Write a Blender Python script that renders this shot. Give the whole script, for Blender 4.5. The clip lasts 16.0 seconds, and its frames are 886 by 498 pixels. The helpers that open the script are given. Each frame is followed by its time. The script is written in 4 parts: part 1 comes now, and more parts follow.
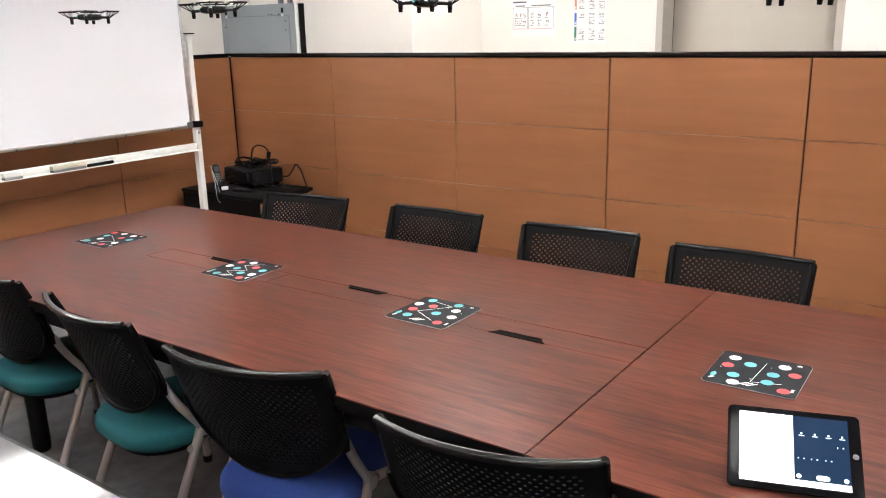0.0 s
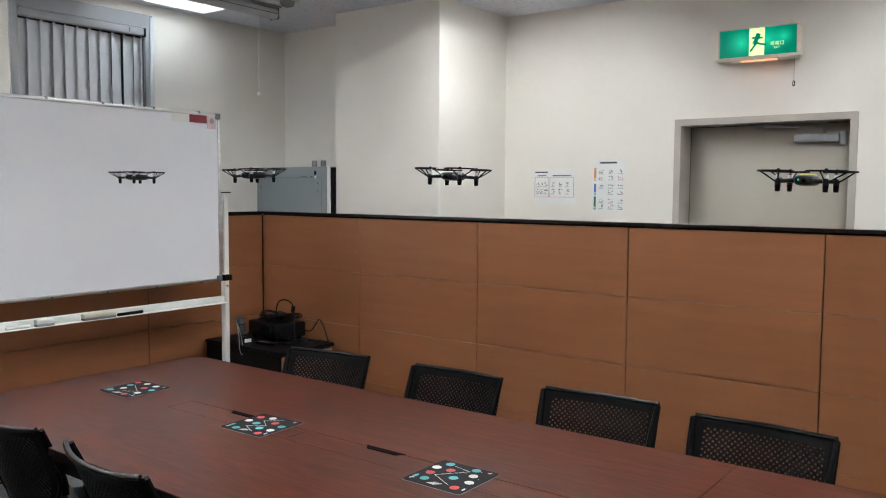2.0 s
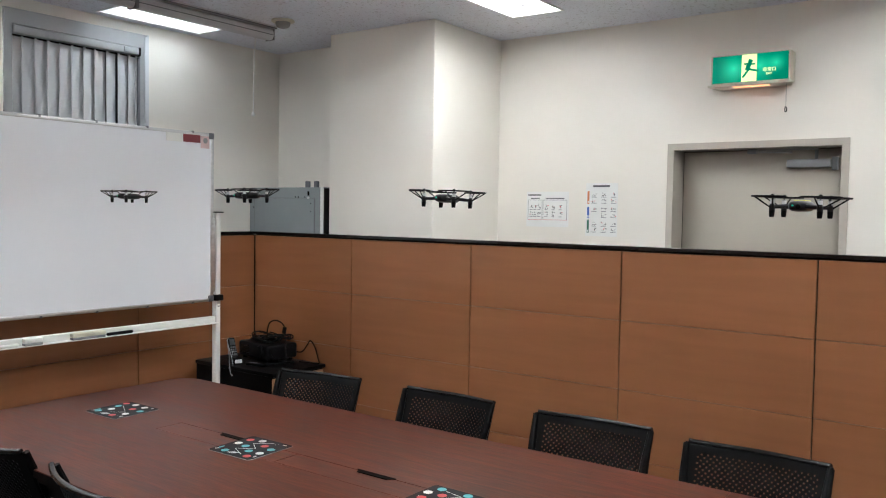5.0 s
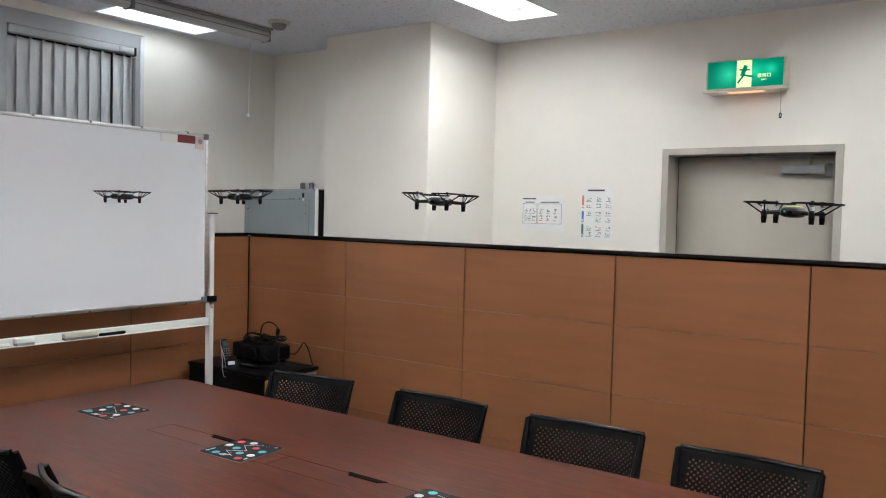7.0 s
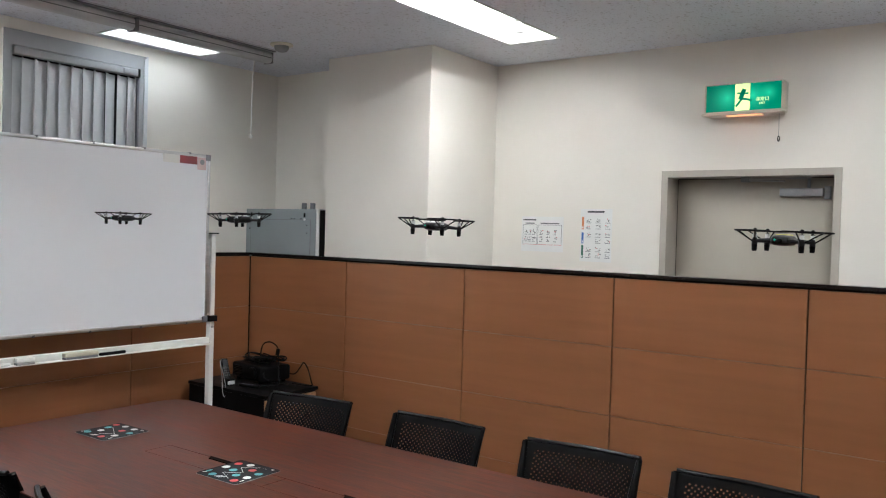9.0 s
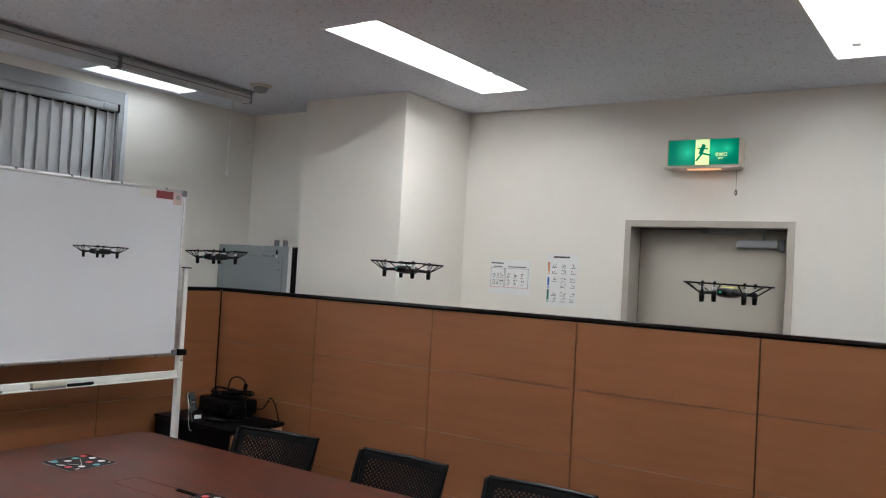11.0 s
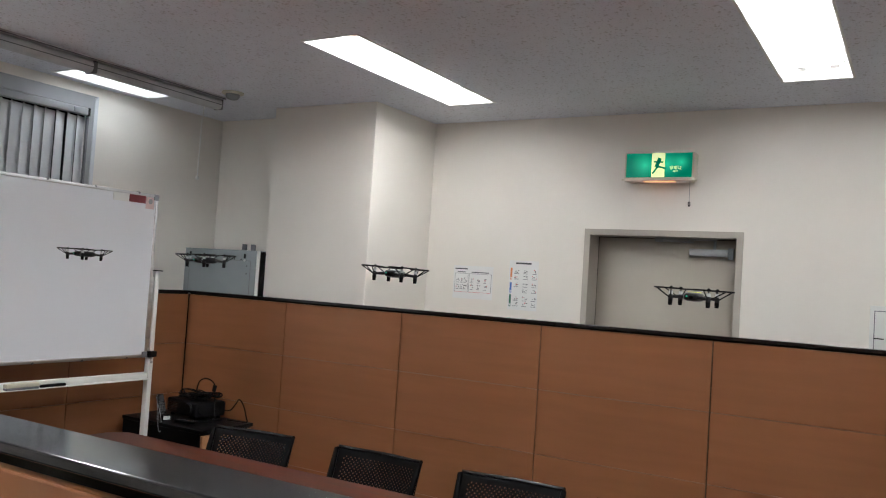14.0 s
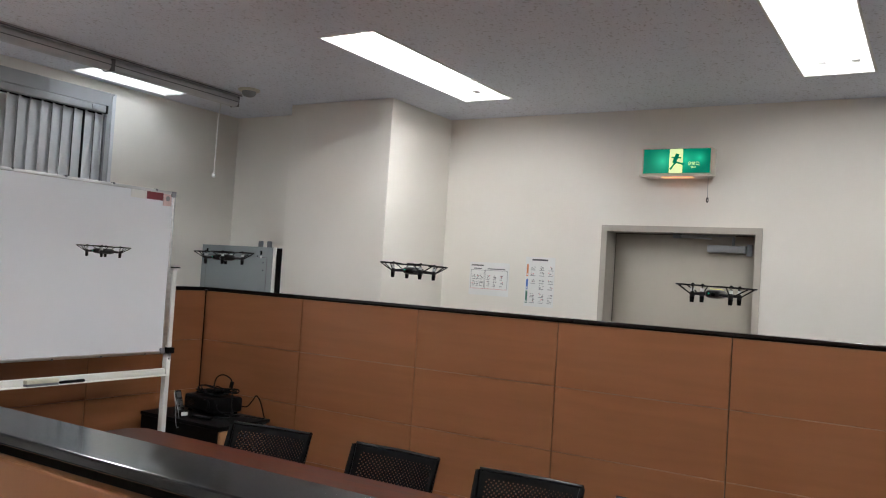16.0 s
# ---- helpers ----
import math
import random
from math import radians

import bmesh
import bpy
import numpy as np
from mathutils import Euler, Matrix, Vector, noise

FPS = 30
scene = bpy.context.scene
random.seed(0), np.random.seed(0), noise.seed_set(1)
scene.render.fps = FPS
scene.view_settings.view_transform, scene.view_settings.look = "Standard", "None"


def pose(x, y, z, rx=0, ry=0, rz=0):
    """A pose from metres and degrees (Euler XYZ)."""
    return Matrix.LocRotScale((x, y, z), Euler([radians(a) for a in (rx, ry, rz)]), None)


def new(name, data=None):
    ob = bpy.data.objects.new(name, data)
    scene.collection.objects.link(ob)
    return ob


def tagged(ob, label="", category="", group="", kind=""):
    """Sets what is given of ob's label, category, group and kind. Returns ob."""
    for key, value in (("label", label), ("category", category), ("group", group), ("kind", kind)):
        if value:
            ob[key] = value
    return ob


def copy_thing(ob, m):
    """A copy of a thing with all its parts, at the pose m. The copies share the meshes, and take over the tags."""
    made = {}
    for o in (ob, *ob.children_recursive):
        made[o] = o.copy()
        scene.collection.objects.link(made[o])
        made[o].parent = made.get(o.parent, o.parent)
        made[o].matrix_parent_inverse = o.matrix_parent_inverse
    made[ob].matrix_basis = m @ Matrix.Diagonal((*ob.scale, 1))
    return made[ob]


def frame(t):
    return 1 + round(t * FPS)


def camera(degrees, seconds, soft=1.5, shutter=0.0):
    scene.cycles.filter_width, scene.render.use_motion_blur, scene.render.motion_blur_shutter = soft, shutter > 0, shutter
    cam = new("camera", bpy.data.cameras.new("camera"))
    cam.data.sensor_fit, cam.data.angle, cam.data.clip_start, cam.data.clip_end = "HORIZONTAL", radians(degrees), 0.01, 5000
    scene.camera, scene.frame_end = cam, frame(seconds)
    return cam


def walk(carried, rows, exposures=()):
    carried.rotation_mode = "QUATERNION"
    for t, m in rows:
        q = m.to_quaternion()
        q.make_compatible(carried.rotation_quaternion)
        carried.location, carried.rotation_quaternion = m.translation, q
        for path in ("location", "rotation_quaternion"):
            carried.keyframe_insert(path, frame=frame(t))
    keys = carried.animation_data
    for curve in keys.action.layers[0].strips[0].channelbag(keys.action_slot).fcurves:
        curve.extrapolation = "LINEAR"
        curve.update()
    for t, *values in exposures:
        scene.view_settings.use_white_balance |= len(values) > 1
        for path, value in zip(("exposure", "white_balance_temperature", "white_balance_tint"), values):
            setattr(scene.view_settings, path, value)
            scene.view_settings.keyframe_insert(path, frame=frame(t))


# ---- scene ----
# ---- camera and walk ----
cam = camera(57.11, 16.0, soft=1.1)
PATH = [
    (0.0, pose(4.3403, -3.7211, 1.5332, 74.896, 1.278, 35.061)),
    (0.5, pose(4.3479, -3.7358, 1.5417, 77.368, 1.198, 35.108)),
    (1.0, pose(4.3539, -3.7530, 1.5578, 82.216, 0.821, 35.884)),
    (1.5, pose(4.3659, -3.7715, 1.5657, 84.749, 0.356, 36.947)),
    (2.0, pose(4.3665, -3.7722, 1.5635, 85.875, -0.375, 36.704)),
    (2.5, pose(4.3600, -3.7678, 1.5610, 86.419, -0.822, 36.108)),
    (3.0, pose(4.3602, -3.7665, 1.5606, 86.463, -0.934, 36.046)),
    (3.5, pose(4.3597, -3.7683, 1.5630, 86.336, -0.849, 36.099)),
    (4.0, pose(4.3589, -3.7687, 1.5622, 86.404, -0.843, 36.313)),
    (4.5, pose(4.3590, -3.7718, 1.5602, 86.481, -0.881, 36.496)),
    (5.0, pose(4.3576, -3.7652, 1.5660, 87.380, -0.911, 36.199)),
    (7.5, pose(4.3637, -3.7562, 1.5668, 87.601, -1.441, 35.903)),
    (8.0, pose(4.3649, -3.7546, 1.5749, 87.819, -1.086, 36.103)),
    (10.5, pose(4.4538, -3.7984, 1.5981, 90.895, -3.348, 35.572)),
    (11.0, pose(4.4619, -3.8589, 1.6021, 91.638, -3.210, 34.049)),
    (11.5, pose(4.4500, -3.9300, 1.5980, 92.395, -2.804, 31.679)),
    (12.0, pose(4.4409, -3.9894, 1.5909, 92.076, -3.298, 30.223)),
    (12.5, pose(4.4385, -4.0234, 1.5915, 91.297, -3.384, 30.487)),
    (13.0, pose(4.4517, -4.0575, 1.5872, 91.601, -3.297, 30.851)),
    (13.5, pose(4.4569, -4.0681, 1.5891, 92.154, -3.563, 30.743)),
    (14.0, pose(4.4578, -4.0708, 1.5916, 92.239, -3.640, 30.405)),
    (14.5, pose(4.4550, -4.0656, 1.5937, 92.053, -3.567, 30.686)),
    (15.0, pose(4.4542, -4.0599, 1.5905, 92.082, -3.583, 30.790)),
    (15.5, pose(4.4455, -4.0679, 1.5908, 92.058, -3.821, 30.826)),
    (16.0, pose(4.4400, -4.0712, 1.5931, 91.911, -3.614, 31.381)),
]
# ---- light and exposure ----
TUBE_POWER = 47.0
EXPOSURES = [(0.0, 1.08, 6500, 12), (0.5, 0.92, 6450, 12), (1.0, 0.20, 6150, 8), (1.5, -0.10, 6100, 7), (2.0, 0.20, 6100, 7), (2.5, 0.32, 6100, 7), (3.5, 0.30, 6080, 7),
             (5.0, 0.33, 6120, 7), (8.0, 0.23, 6120, 7), (10.5, 0.01, 6120, 8), (11.5, -0.16, 6100, 8), (12.5, -0.21, 6100, 8), (13.5, -0.08, 6200, 9), (16.0, -0.04, 6250, 9)]
walk(cam, PATH, EXPOSURES)

# ---- world ----
world = bpy.data.worlds.new("world")
world.use_nodes = True
world.node_tree.nodes["Background"].inputs[0].default_value = (0.55, 0.65, 0.8, 1)
world.node_tree.nodes["Background"].inputs[1].default_value = 0.05
scene.world = world


# ---- materials ----
def nodes_of(name):
    m = bpy.data.materials.new(name)
    m.use_nodes = True
    nt = m.node_tree
    return m, nt, nt.nodes["Principled BSDF"]


def link(nt, a, ao, b, bi):
    nt.links.new(a.outputs[ao], b.inputs[bi])


def surface(name, dark, light, rough=0.5, metal=0.0, scale=(6, 6, 6), fine=120.0, bump=0.05, spread=(0.35, 0.65), rough_var=0.08,
            spec=0.5, per_piece=0.0, detail=5.0, distort=0.0, bump_distance=0.002):
    """Colour that wanders between two tones with broad and fine noise, gloss that varies, and a fine relief."""
    m, nt, b = nodes_of(name)
    N = nt.nodes.new
    co = N("ShaderNodeTexCoord")
    mp = N("ShaderNodeMapping")
    mp.inputs["Scale"].default_value = scale
    link(nt, co, "Object", mp, "Vector")
    n1 = N("ShaderNodeTexNoise")
    n1.inputs["Scale"].default_value = 1.0
    n1.inputs["Detail"].default_value = detail
    n1.inputs["Distortion"].default_value = distort
    link(nt, mp, "Vector", n1, "Vector")
    ramp = N("ShaderNodeValToRGB")
    ramp.color_ramp.elements[0].position, ramp.color_ramp.elements[1].position = spread
    ramp.color_ramp.elements[0].color = (*dark, 1)
    ramp.color_ramp.elements[1].color = (*light, 1)
    if per_piece:
        oi = N("ShaderNodeObjectInfo")
        ma = N("ShaderNodeMath")
        ma.operation = "MULTIPLY_ADD"
        ma.inputs[1].default_value = per_piece
        ma.inputs[2].default_value = -per_piece / 2
        link(nt, oi, "Random", ma, 0)
        ad = N("ShaderNodeMath")
        ad.operation = "ADD"
        link(nt, n1, "Fac", ad, 0)
        link(nt, ma, 0, ad, 1)
        link(nt, ad, 0, ramp, "Fac")
        # each piece takes its own stretch of the pattern
        cv = N("ShaderNodeVectorMath")
        cv.operation = "ADD"
        sc = N("ShaderNodeMath")
        sc.operation = "MULTIPLY"
        sc.inputs[1].default_value = 37.0
        link(nt, oi, "Random", sc, 0)
        link(nt, co, "Object", cv, 0)
        link(nt, sc, 0, cv, 1)
        link(nt, cv, 0, mp, "Vector")
    else:
        link(nt, n1, "Fac", ramp, "Fac")
    link(nt, ramp, "Color", b, "Base Color")
    n2 = N("ShaderNodeTexNoise")
    n2.inputs["Scale"].default_value = fine
    n2.inputs["Detail"].default_value = 3.0
    link(nt, co, "Object", n2, "Vector")
    mr = N("ShaderNodeMapRange")
    mr.inputs["To Min"].default_value = max(0.0, rough - rough_var)
    mr.inputs["To Max"].default_value = min(1.0, rough + rough_var)
    link(nt, n1, "Fac", mr, "Value")
    link(nt, mr, "Result", b, "Roughness")
    bp = N("ShaderNodeBump")
    bp.inputs["Strength"].default_value = bump
    bp.inputs["Distance"].default_value = bump_distance
    link(nt, n2, "Fac", bp, "Height")
    link(nt, bp, "Normal", b, "Normal")
    b.inputs["Metallic"].default_value = metal
    b.inputs["Specular IOR Level"].default_value = spec
    return m


def glow(name, colour, strength):
    m, nt, b = nodes_of(name)
    b.inputs["Base Color"].default_value = (*colour, 1)
    b.inputs["Emission Color"].default_value = (*colour, 1)
    b.inputs["Emission Strength"].default_value = strength
    b.inputs["Specular IOR Level"].default_value = 0.08
    return m


M_WALL = surface("wall_vinyl", (0.83, 0.793, 0.735), (0.875, 0.838, 0.78), 0.75, scale=(1.2, 1.2, 1.2), fine=260, bump=0.25)
M_PANEL = surface("orange_brown_laminate", (0.216, 0.087, 0.037), (0.238, 0.096, 0.042), 0.34, scale=(1.6, 9, 18), fine=320, bump=0.05,
                  spec=0.35, per_piece=0.10, detail=6, distort=0.4, rough_var=0.06)
M_CORE = surface("partition_core", (0.004, 0.0035, 0.003), (0.007, 0.006, 0.005), 0.8, spec=0.12)
M_CAP = surface("black_cap", (0.008, 0.008, 0.009), (0.013, 0.013, 0.014), 0.10, scale=(3, 3, 3), fine=26, bump=0.035, spec=0.45, rough_var=0.03)
M_CARPET = surface("grey_carpet", (0.100, 0.105, 0.113), (0.150, 0.157, 0.168), 0.95, scale=(14, 14, 14), fine=420, bump=0.9, bump_distance=0.006)
M_DOOR = surface("grey_beige_door_paint", (0.355, 0.320, 0.272), (0.385, 0.350, 0.298), 0.45, scale=(1.5, 1.5, 1.5), fine=180, bump=0.06)
M_FRAME = surface("grey_beige_frame_paint", (0.42, 0.385, 0.34), (0.46, 0.42, 0.37), 0.45, scale=(2, 2, 2), fine=200, bump=0.05)
M_ALU = surface("aluminium", (0.55, 0.55, 0.56), (0.66, 0.66, 0.67), 0.38, 1.0, scale=(4, 4, 40), fine=300, bump=0.03)
M_STEEL = surface("satin_tube", (0.36, 0.36, 0.355), (0.44, 0.44, 0.43), 0.36, 0.45, scale=(6, 6, 6), fine=300, bump=0.03)
M_WHITE = surface("white_paint", (0.74, 0.74, 0.72), (0.80, 0.80, 0.78), 0.4, scale=(3, 3, 3), fine=220, bump=0.04)
M_BOARD = surface("whiteboard_enamel", (0.82, 0.842, 0.89), (0.83, 0.852, 0.90), 0.30, scale=(1.3, 1.3, 1.3), fine=60, bump=0.01, rough_var=0.015)
M_BLACK = surface("black_plastic", (0.0025, 0.0025, 0.0028), (0.005, 0.005, 0.0056), 0.45, scale=(8, 8, 8), fine=350, bump=0.12, spec=0.07)
M_DARK = surface("charcoal_plastic", (0.005, 0.005, 0.0055), (0.009, 0.009, 0.0095), 0.26, scale=(3, 3, 3), fine=600, bump=0.02, spec=0.26, rough_var=0.03)
M_GREYBOX = surface("grey_blue_steel", (0.20, 0.225, 0.24), (0.235, 0.26, 0.275), 0.45, scale=(2, 2, 2), fine=200, bump=0.06)
M_CLOSER = surface("silver_paint", (0.30, 0.31, 0.33), (0.36, 0.37, 0.39), 0.4, 0.3, scale=(6, 6, 6), fine=300, bump=0.03)
M_WINFRAME = surface("grey_window_paint", (0.31, 0.315, 0.33), (0.35, 0.355, 0.37), 0.5, scale=(3, 3, 3), fine=220, bump=0.04)
M_CRIMSON = surface("crimson_strip", (0.145, 0.008, 0.016), (0.18, 0.011, 0.021), 0.5, fine=300, bump=0.04)
M_SLAT = surface("blind_fabric", (0.62, 0.63, 0.66), (0.69, 0.70, 0.73), 0.8, scale=(9, 9, 2), fine=500, bump=0.2)
def wood(name, dark, mid, light, rough, spec, along=(1.1, 16, 16), fibre=(7, 260, 260)):
    """Laminate with broad figure, long fine fibres and a fine embossed pore."""
    m, nt, b = nodes_of(name)
    N = nt.nodes.new
    co = N("ShaderNodeTexCoord")
    fac = []
    for sc, det, dist in ((along, 7.0, 0.9), (fibre, 3.0, 0.2)):
        mp = N("ShaderNodeMapping")
        mp.inputs["Scale"].default_value = sc
        link(nt, co, "Object", mp, "Vector")
        n = N("ShaderNodeTexNoise")
        n.inputs["Scale"].default_value = 1.0
        n.inputs["Detail"].default_value = det
        n.inputs["Distortion"].default_value = dist
        link(nt, mp, "Vector", n, "Vector")
        fac.append(n)
    mx = N("ShaderNodeMath")
    mx.operation = "MULTIPLY_ADD"
    mx.inputs[1].default_value = 0.42
    link(nt, fac[1], "Fac", mx, 0)
    sc = N("ShaderNodeMath")
    sc.operation = "MULTIPLY"
    sc.inputs[1].default_value = 0.66
    link(nt, fac[0], "Fac", sc, 0)
    link(nt, sc, 0, mx, 2)
    ramp = N("ShaderNodeValToRGB")
    ramp.color_ramp.elements[0].position, ramp.color_ramp.elements[1].position = 0.40, 0.70
    ramp.color_ramp.elements[0].color, ramp.color_ramp.elements[1].color = (*dark, 1), (*light, 1)
    e = ramp.color_ramp.elements.new(0.54)
    e.color = (*mid, 1)
    link(nt, mx, 0, ramp, "Fac")
    link(nt, ramp, "Color", b, "Base Color")
    mr = N("ShaderNodeMapRange")
    mr.inputs["To Min"].default_value, mr.inputs["To Max"].default_value = rough - 0.06, rough + 0.10
    link(nt, fac[0], "Fac", mr, "Value")
    link(nt, mr, "Result", b, "Roughness")
    bp = N("ShaderNodeBump")
    bp.inputs["Strength"].default_value, bp.inputs["Distance"].default_value = 0.10, 0.001
    link(nt, fac[1], "Fac", bp, "Height")
    link(nt, bp, "Normal", b, "Normal")
    b.inputs["Specular IOR Level"].default_value = spec
    return m


M_TABLE = wood("red_mahogany_laminate", (0.031, 0.0080, 0.0052), (0.064, 0.0172, 0.0106), (0.104, 0.0310, 0.0192), 0.30, 0.12, along=(3.0, 30, 30), fibre=(11, 190, 190))
M_PAPER = surface("paper", (0.80, 0.80, 0.79), (0.85, 0.85, 0.84), 0.8, scale=(9, 9, 9), fine=300, bump=0.1)
M_TUBE = glow("lamp_tube", (1.0, 0.985, 0.955), TUBE_POWER)
M_TUBE_SMALL = glow("lamp_tube_small", (0.92, 0.97, 1.0), TUBE_POWER * 0.23)
M_REFLECTOR = surface("lamp_reflector", (0.83, 0.83, 0.82), (0.87, 0.87, 0.86), 0.3, fine=90, bump=0.02)


def ceiling_material():
    """Rock-wool ceiling board: light grey with scattered dark pits of two sizes."""
    m, nt, b = nodes_of("ceiling_board")
    N = nt.nodes.new
    co = N("ShaderNodeTexCoord")
    base = N("ShaderNodeTexNoise")
    base.inputs["Scale"].default_value = 9.0
    link(nt, co, "Object", base, "Vector")
    ramp = N("ShaderNodeValToRGB")
    ramp.color_ramp.elements[0].color = (0.755, 0.775, 0.845, 1)
    ramp.color_ramp.elements[1].color = (0.815, 0.835, 0.905, 1)
    link(nt, base, "Fac", ramp, "Fac")
    last = ramp
    for k, (sc, lo, hi) in enumerate(((70.0, 0.615, 0.67), (150.0, 0.63, 0.70), (34.0, 0.69, 0.72))):
        mp = N("ShaderNodeMapping")
        mp.inputs["Location"].default_value = (3.1 * k, 1.7 * k, 0)
        mp.inputs["Rotation"].default_value = (0, 0, 0.6 * k)
        mp.inputs["Scale"].default_value = (1.0, 0.75, 1.0)
        link(nt, co, "Object", mp, "Vector")
        pit = N("ShaderNodeTexNoise")
        pit.inputs["Scale"].default_value = sc
        pit.inputs["Detail"].default_value = 2.0
        link(nt, mp, "Vector", pit, "Vector")
        mr = N("ShaderNodeMapRange")
        mr.inputs["From Min"].default_value = lo
        mr.inputs["From Max"].default_value = hi
        link(nt, pit, "Fac", mr, "Value")
        mx = N("ShaderNodeMix")
        mx.data_type = "RGBA"
        link(nt, mr, "Result", mx, "Factor")
        nt.links.new(last.outputs["Color"] if last is ramp else last.outputs[2], mx.inputs[6])
        mx.inputs[7].default_value = (0.56, 0.56, 0.60, 1)
        last = mx
    nt.links.new(last.outputs[2], b.inputs["Base Color"])
    b.inputs["Roughness"].default_value = 0.9
    return m


M_CEILING = ceiling_material()


def plain(name, colour, rough=0.5, metal=0.0):
    return surface(name, tuple(c * 0.92 for c in colour), tuple(min(1.0, c * 1.06) for c in colour), rough, metal, scale=(11, 11, 11), fine=300, bump=0.04)


M_GREY_INK = plain("grey_ink", (0.16, 0.16, 0.18), 0.7)
M_RED = plain("red_ink", (0.62, 0.055, 0.06), 0.55)
M_TEAL_INK = plain("cyan_ink", (0.10, 0.42, 0.47), 0.6)
M_WHITE_INK = plain("white_ink", (0.78, 0.80, 0.78), 0.55)
M_ORANGE_INK = plain("orange_ink", (0.70, 0.26, 0.12), 0.7)
M_BLUE_INK = plain("blue_ink", (0.06, 0.16, 0.50), 0.7)
M_GREEN_INK = plain("green_ink", (0.03, 0.17, 0.11), 0.7)
M_CREAM = plain("cream_plastic", (0.62, 0.58, 0.48), 0.45)


# ---- mesh helpers ----
def box_in(bm, x0, x1, y0, y1, z0, z1, bevel=0.0, segments=2):
    b = bmesh.new()
    bmesh.ops.create_cube(b, size=1.0)
    for v in b.verts:
        v.co = ((x0 + x1) / 2 + v.co.x * (x1 - x0), (y0 + y1) / 2 + v.co.y * (y1 - y0), (z0 + z1) / 2 + v.co.z * (z1 - z0))
    if bevel:
        bmesh.ops.bevel(b, geom=b.edges[:], offset=bevel, segments=segments, affect="EDGES", profile=0.5)
    merge(bm, b)


def merge(bm, other):
    me = bpy.data.meshes.new("scratch")
    other.to_mesh(me)
    other.free()
    bm.from_mesh(me)
    bpy.data.meshes.remove(me)


def box(x0, x1, y0, y1, z0, z1, bevel=0.0, segments=2):
    bm = bmesh.new()
    box_in(bm, x0, x1, y0, y1, z0, z1, bevel, segments)
    return bm


def prism(outline, z0, z1, bevel=0.0):
    """An upright prism over a closed outline of (x, y) points."""
    bm = bmesh.new()
    low = [bm.verts.new((x, y, z0)) for x, y in outline]
    top = [bm.verts.new((x, y, z1)) for x, y in outline]
    n = len(outline)
    bm.faces.new(low[::-1])
    bm.faces.new(top)
    for i in range(n):
        bm.faces.new((low[i], low[(i + 1) % n], top[(i + 1) % n], top[i]))
    bmesh.ops.recalc_face_normals(bm, faces=bm.faces[:])
    if bevel:
        edges = [e for e in bm.edges if abs(e.verts[0].co.z - e.verts[1].co.z) < 1e-6]
        bmesh.ops.bevel(bm, geom=edges, offset=bevel, segments=2, affect="EDGES", profile=0.5)
    return bm


def round_rect(x0, x1, y0, y1, r, n=6):
    pts = []
    for cx, cy, a in ((x1 - r, y1 - r, 0), (x0 + r, y1 - r, 90), (x0 + r, y0 + r, 180), (x1 - r, y0 + r, 270)):
        for k in range(n + 1):
            t = radians(a + 90 * k / n)
            pts.append((cx + r * math.cos(t), cy + r * math.sin(t)))
    return pts


def tube_along(points, radius, sides=8, closed=False, radii=None):
    """A round tube through the given points."""
    bm = bmesh.new()
    pts = [Vector(p) for p in points]
    rings = []
    n = len(pts)
    up = None
    for i, p in enumerate(pts):
        a = pts[(i - 1) % n] if closed or i else p
        b = pts[(i + 1) % n] if closed or i < n - 1 else p
        d = (b - a).normalized()
        if up is None:
            up = d.orthogonal().normalized()
        up = (up - d * up.dot(d)).normalized()
        side = d.cross(up)
        r = radii[i] if radii else radius
        rings.append([bm.verts.new(p + r * (math.cos(2 * math.pi * k / sides) * up + math.sin(2 * math.pi * k / sides) * side)) for k in range(sides)])
    for i in range(n if closed else n - 1):
        r0, r1 = rings[i], rings[(i + 1) % n]
        for k in range(sides):
            bm.faces.new((r0[k], r0[(k + 1) % sides], r1[(k + 1) % sides], r1[k]))
    if not closed:
        bm.faces.new(rings[0][::-1])
        bm.faces.new(rings[-1])
    bmesh.ops.recalc_face_normals(bm, faces=bm.faces[:])
    return bm


def smooth_path(points, steps=6):
    """A Catmull-Rom curve through the points."""
    pts = [Vector(p) for p in points]
    out = []
    for i in range(len(pts) - 1):
        p0, p1, p2, p3 = pts[max(i - 1, 0)], pts[i], pts[i + 1], pts[min(i + 2, len(pts) - 1)]
        for k in range(steps):
            t = k / steps
            out.append(0.5 * ((2 * p1) + (p2 - p0) * t + (2 * p0 - 5 * p1 + 4 * p2 - p3) * t * t + (3 * p1 - p0 - 3 * p2 + p3) * t ** 3))
    out.append(pts[-1])
    return out


def lathe(profile, sides=20):
    """A turned body about z from (radius, height) pairs, closed at both ends."""
    bm = bmesh.new()
    rings = [[bm.verts.new((r * math.cos(2 * math.pi * k / sides), r * math.sin(2 * math.pi * k / sides), z)) for k in range(sides)] for r, z in profile]
    for a, b in zip(rings, rings[1:]):
        for k in range(sides):
            bm.faces.new((a[k], a[(k + 1) % sides], b[(k + 1) % sides], b[k]))
    bm.faces.new(rings[0][::-1])
    bm.faces.new(rings[-1])
    bmesh.ops.recalc_face_normals(bm, faces=bm.faces[:])
    return bm


def moved(bm, m):
    bmesh.ops.transform(bm, matrix=m, verts=bm.verts[:])
    return bm


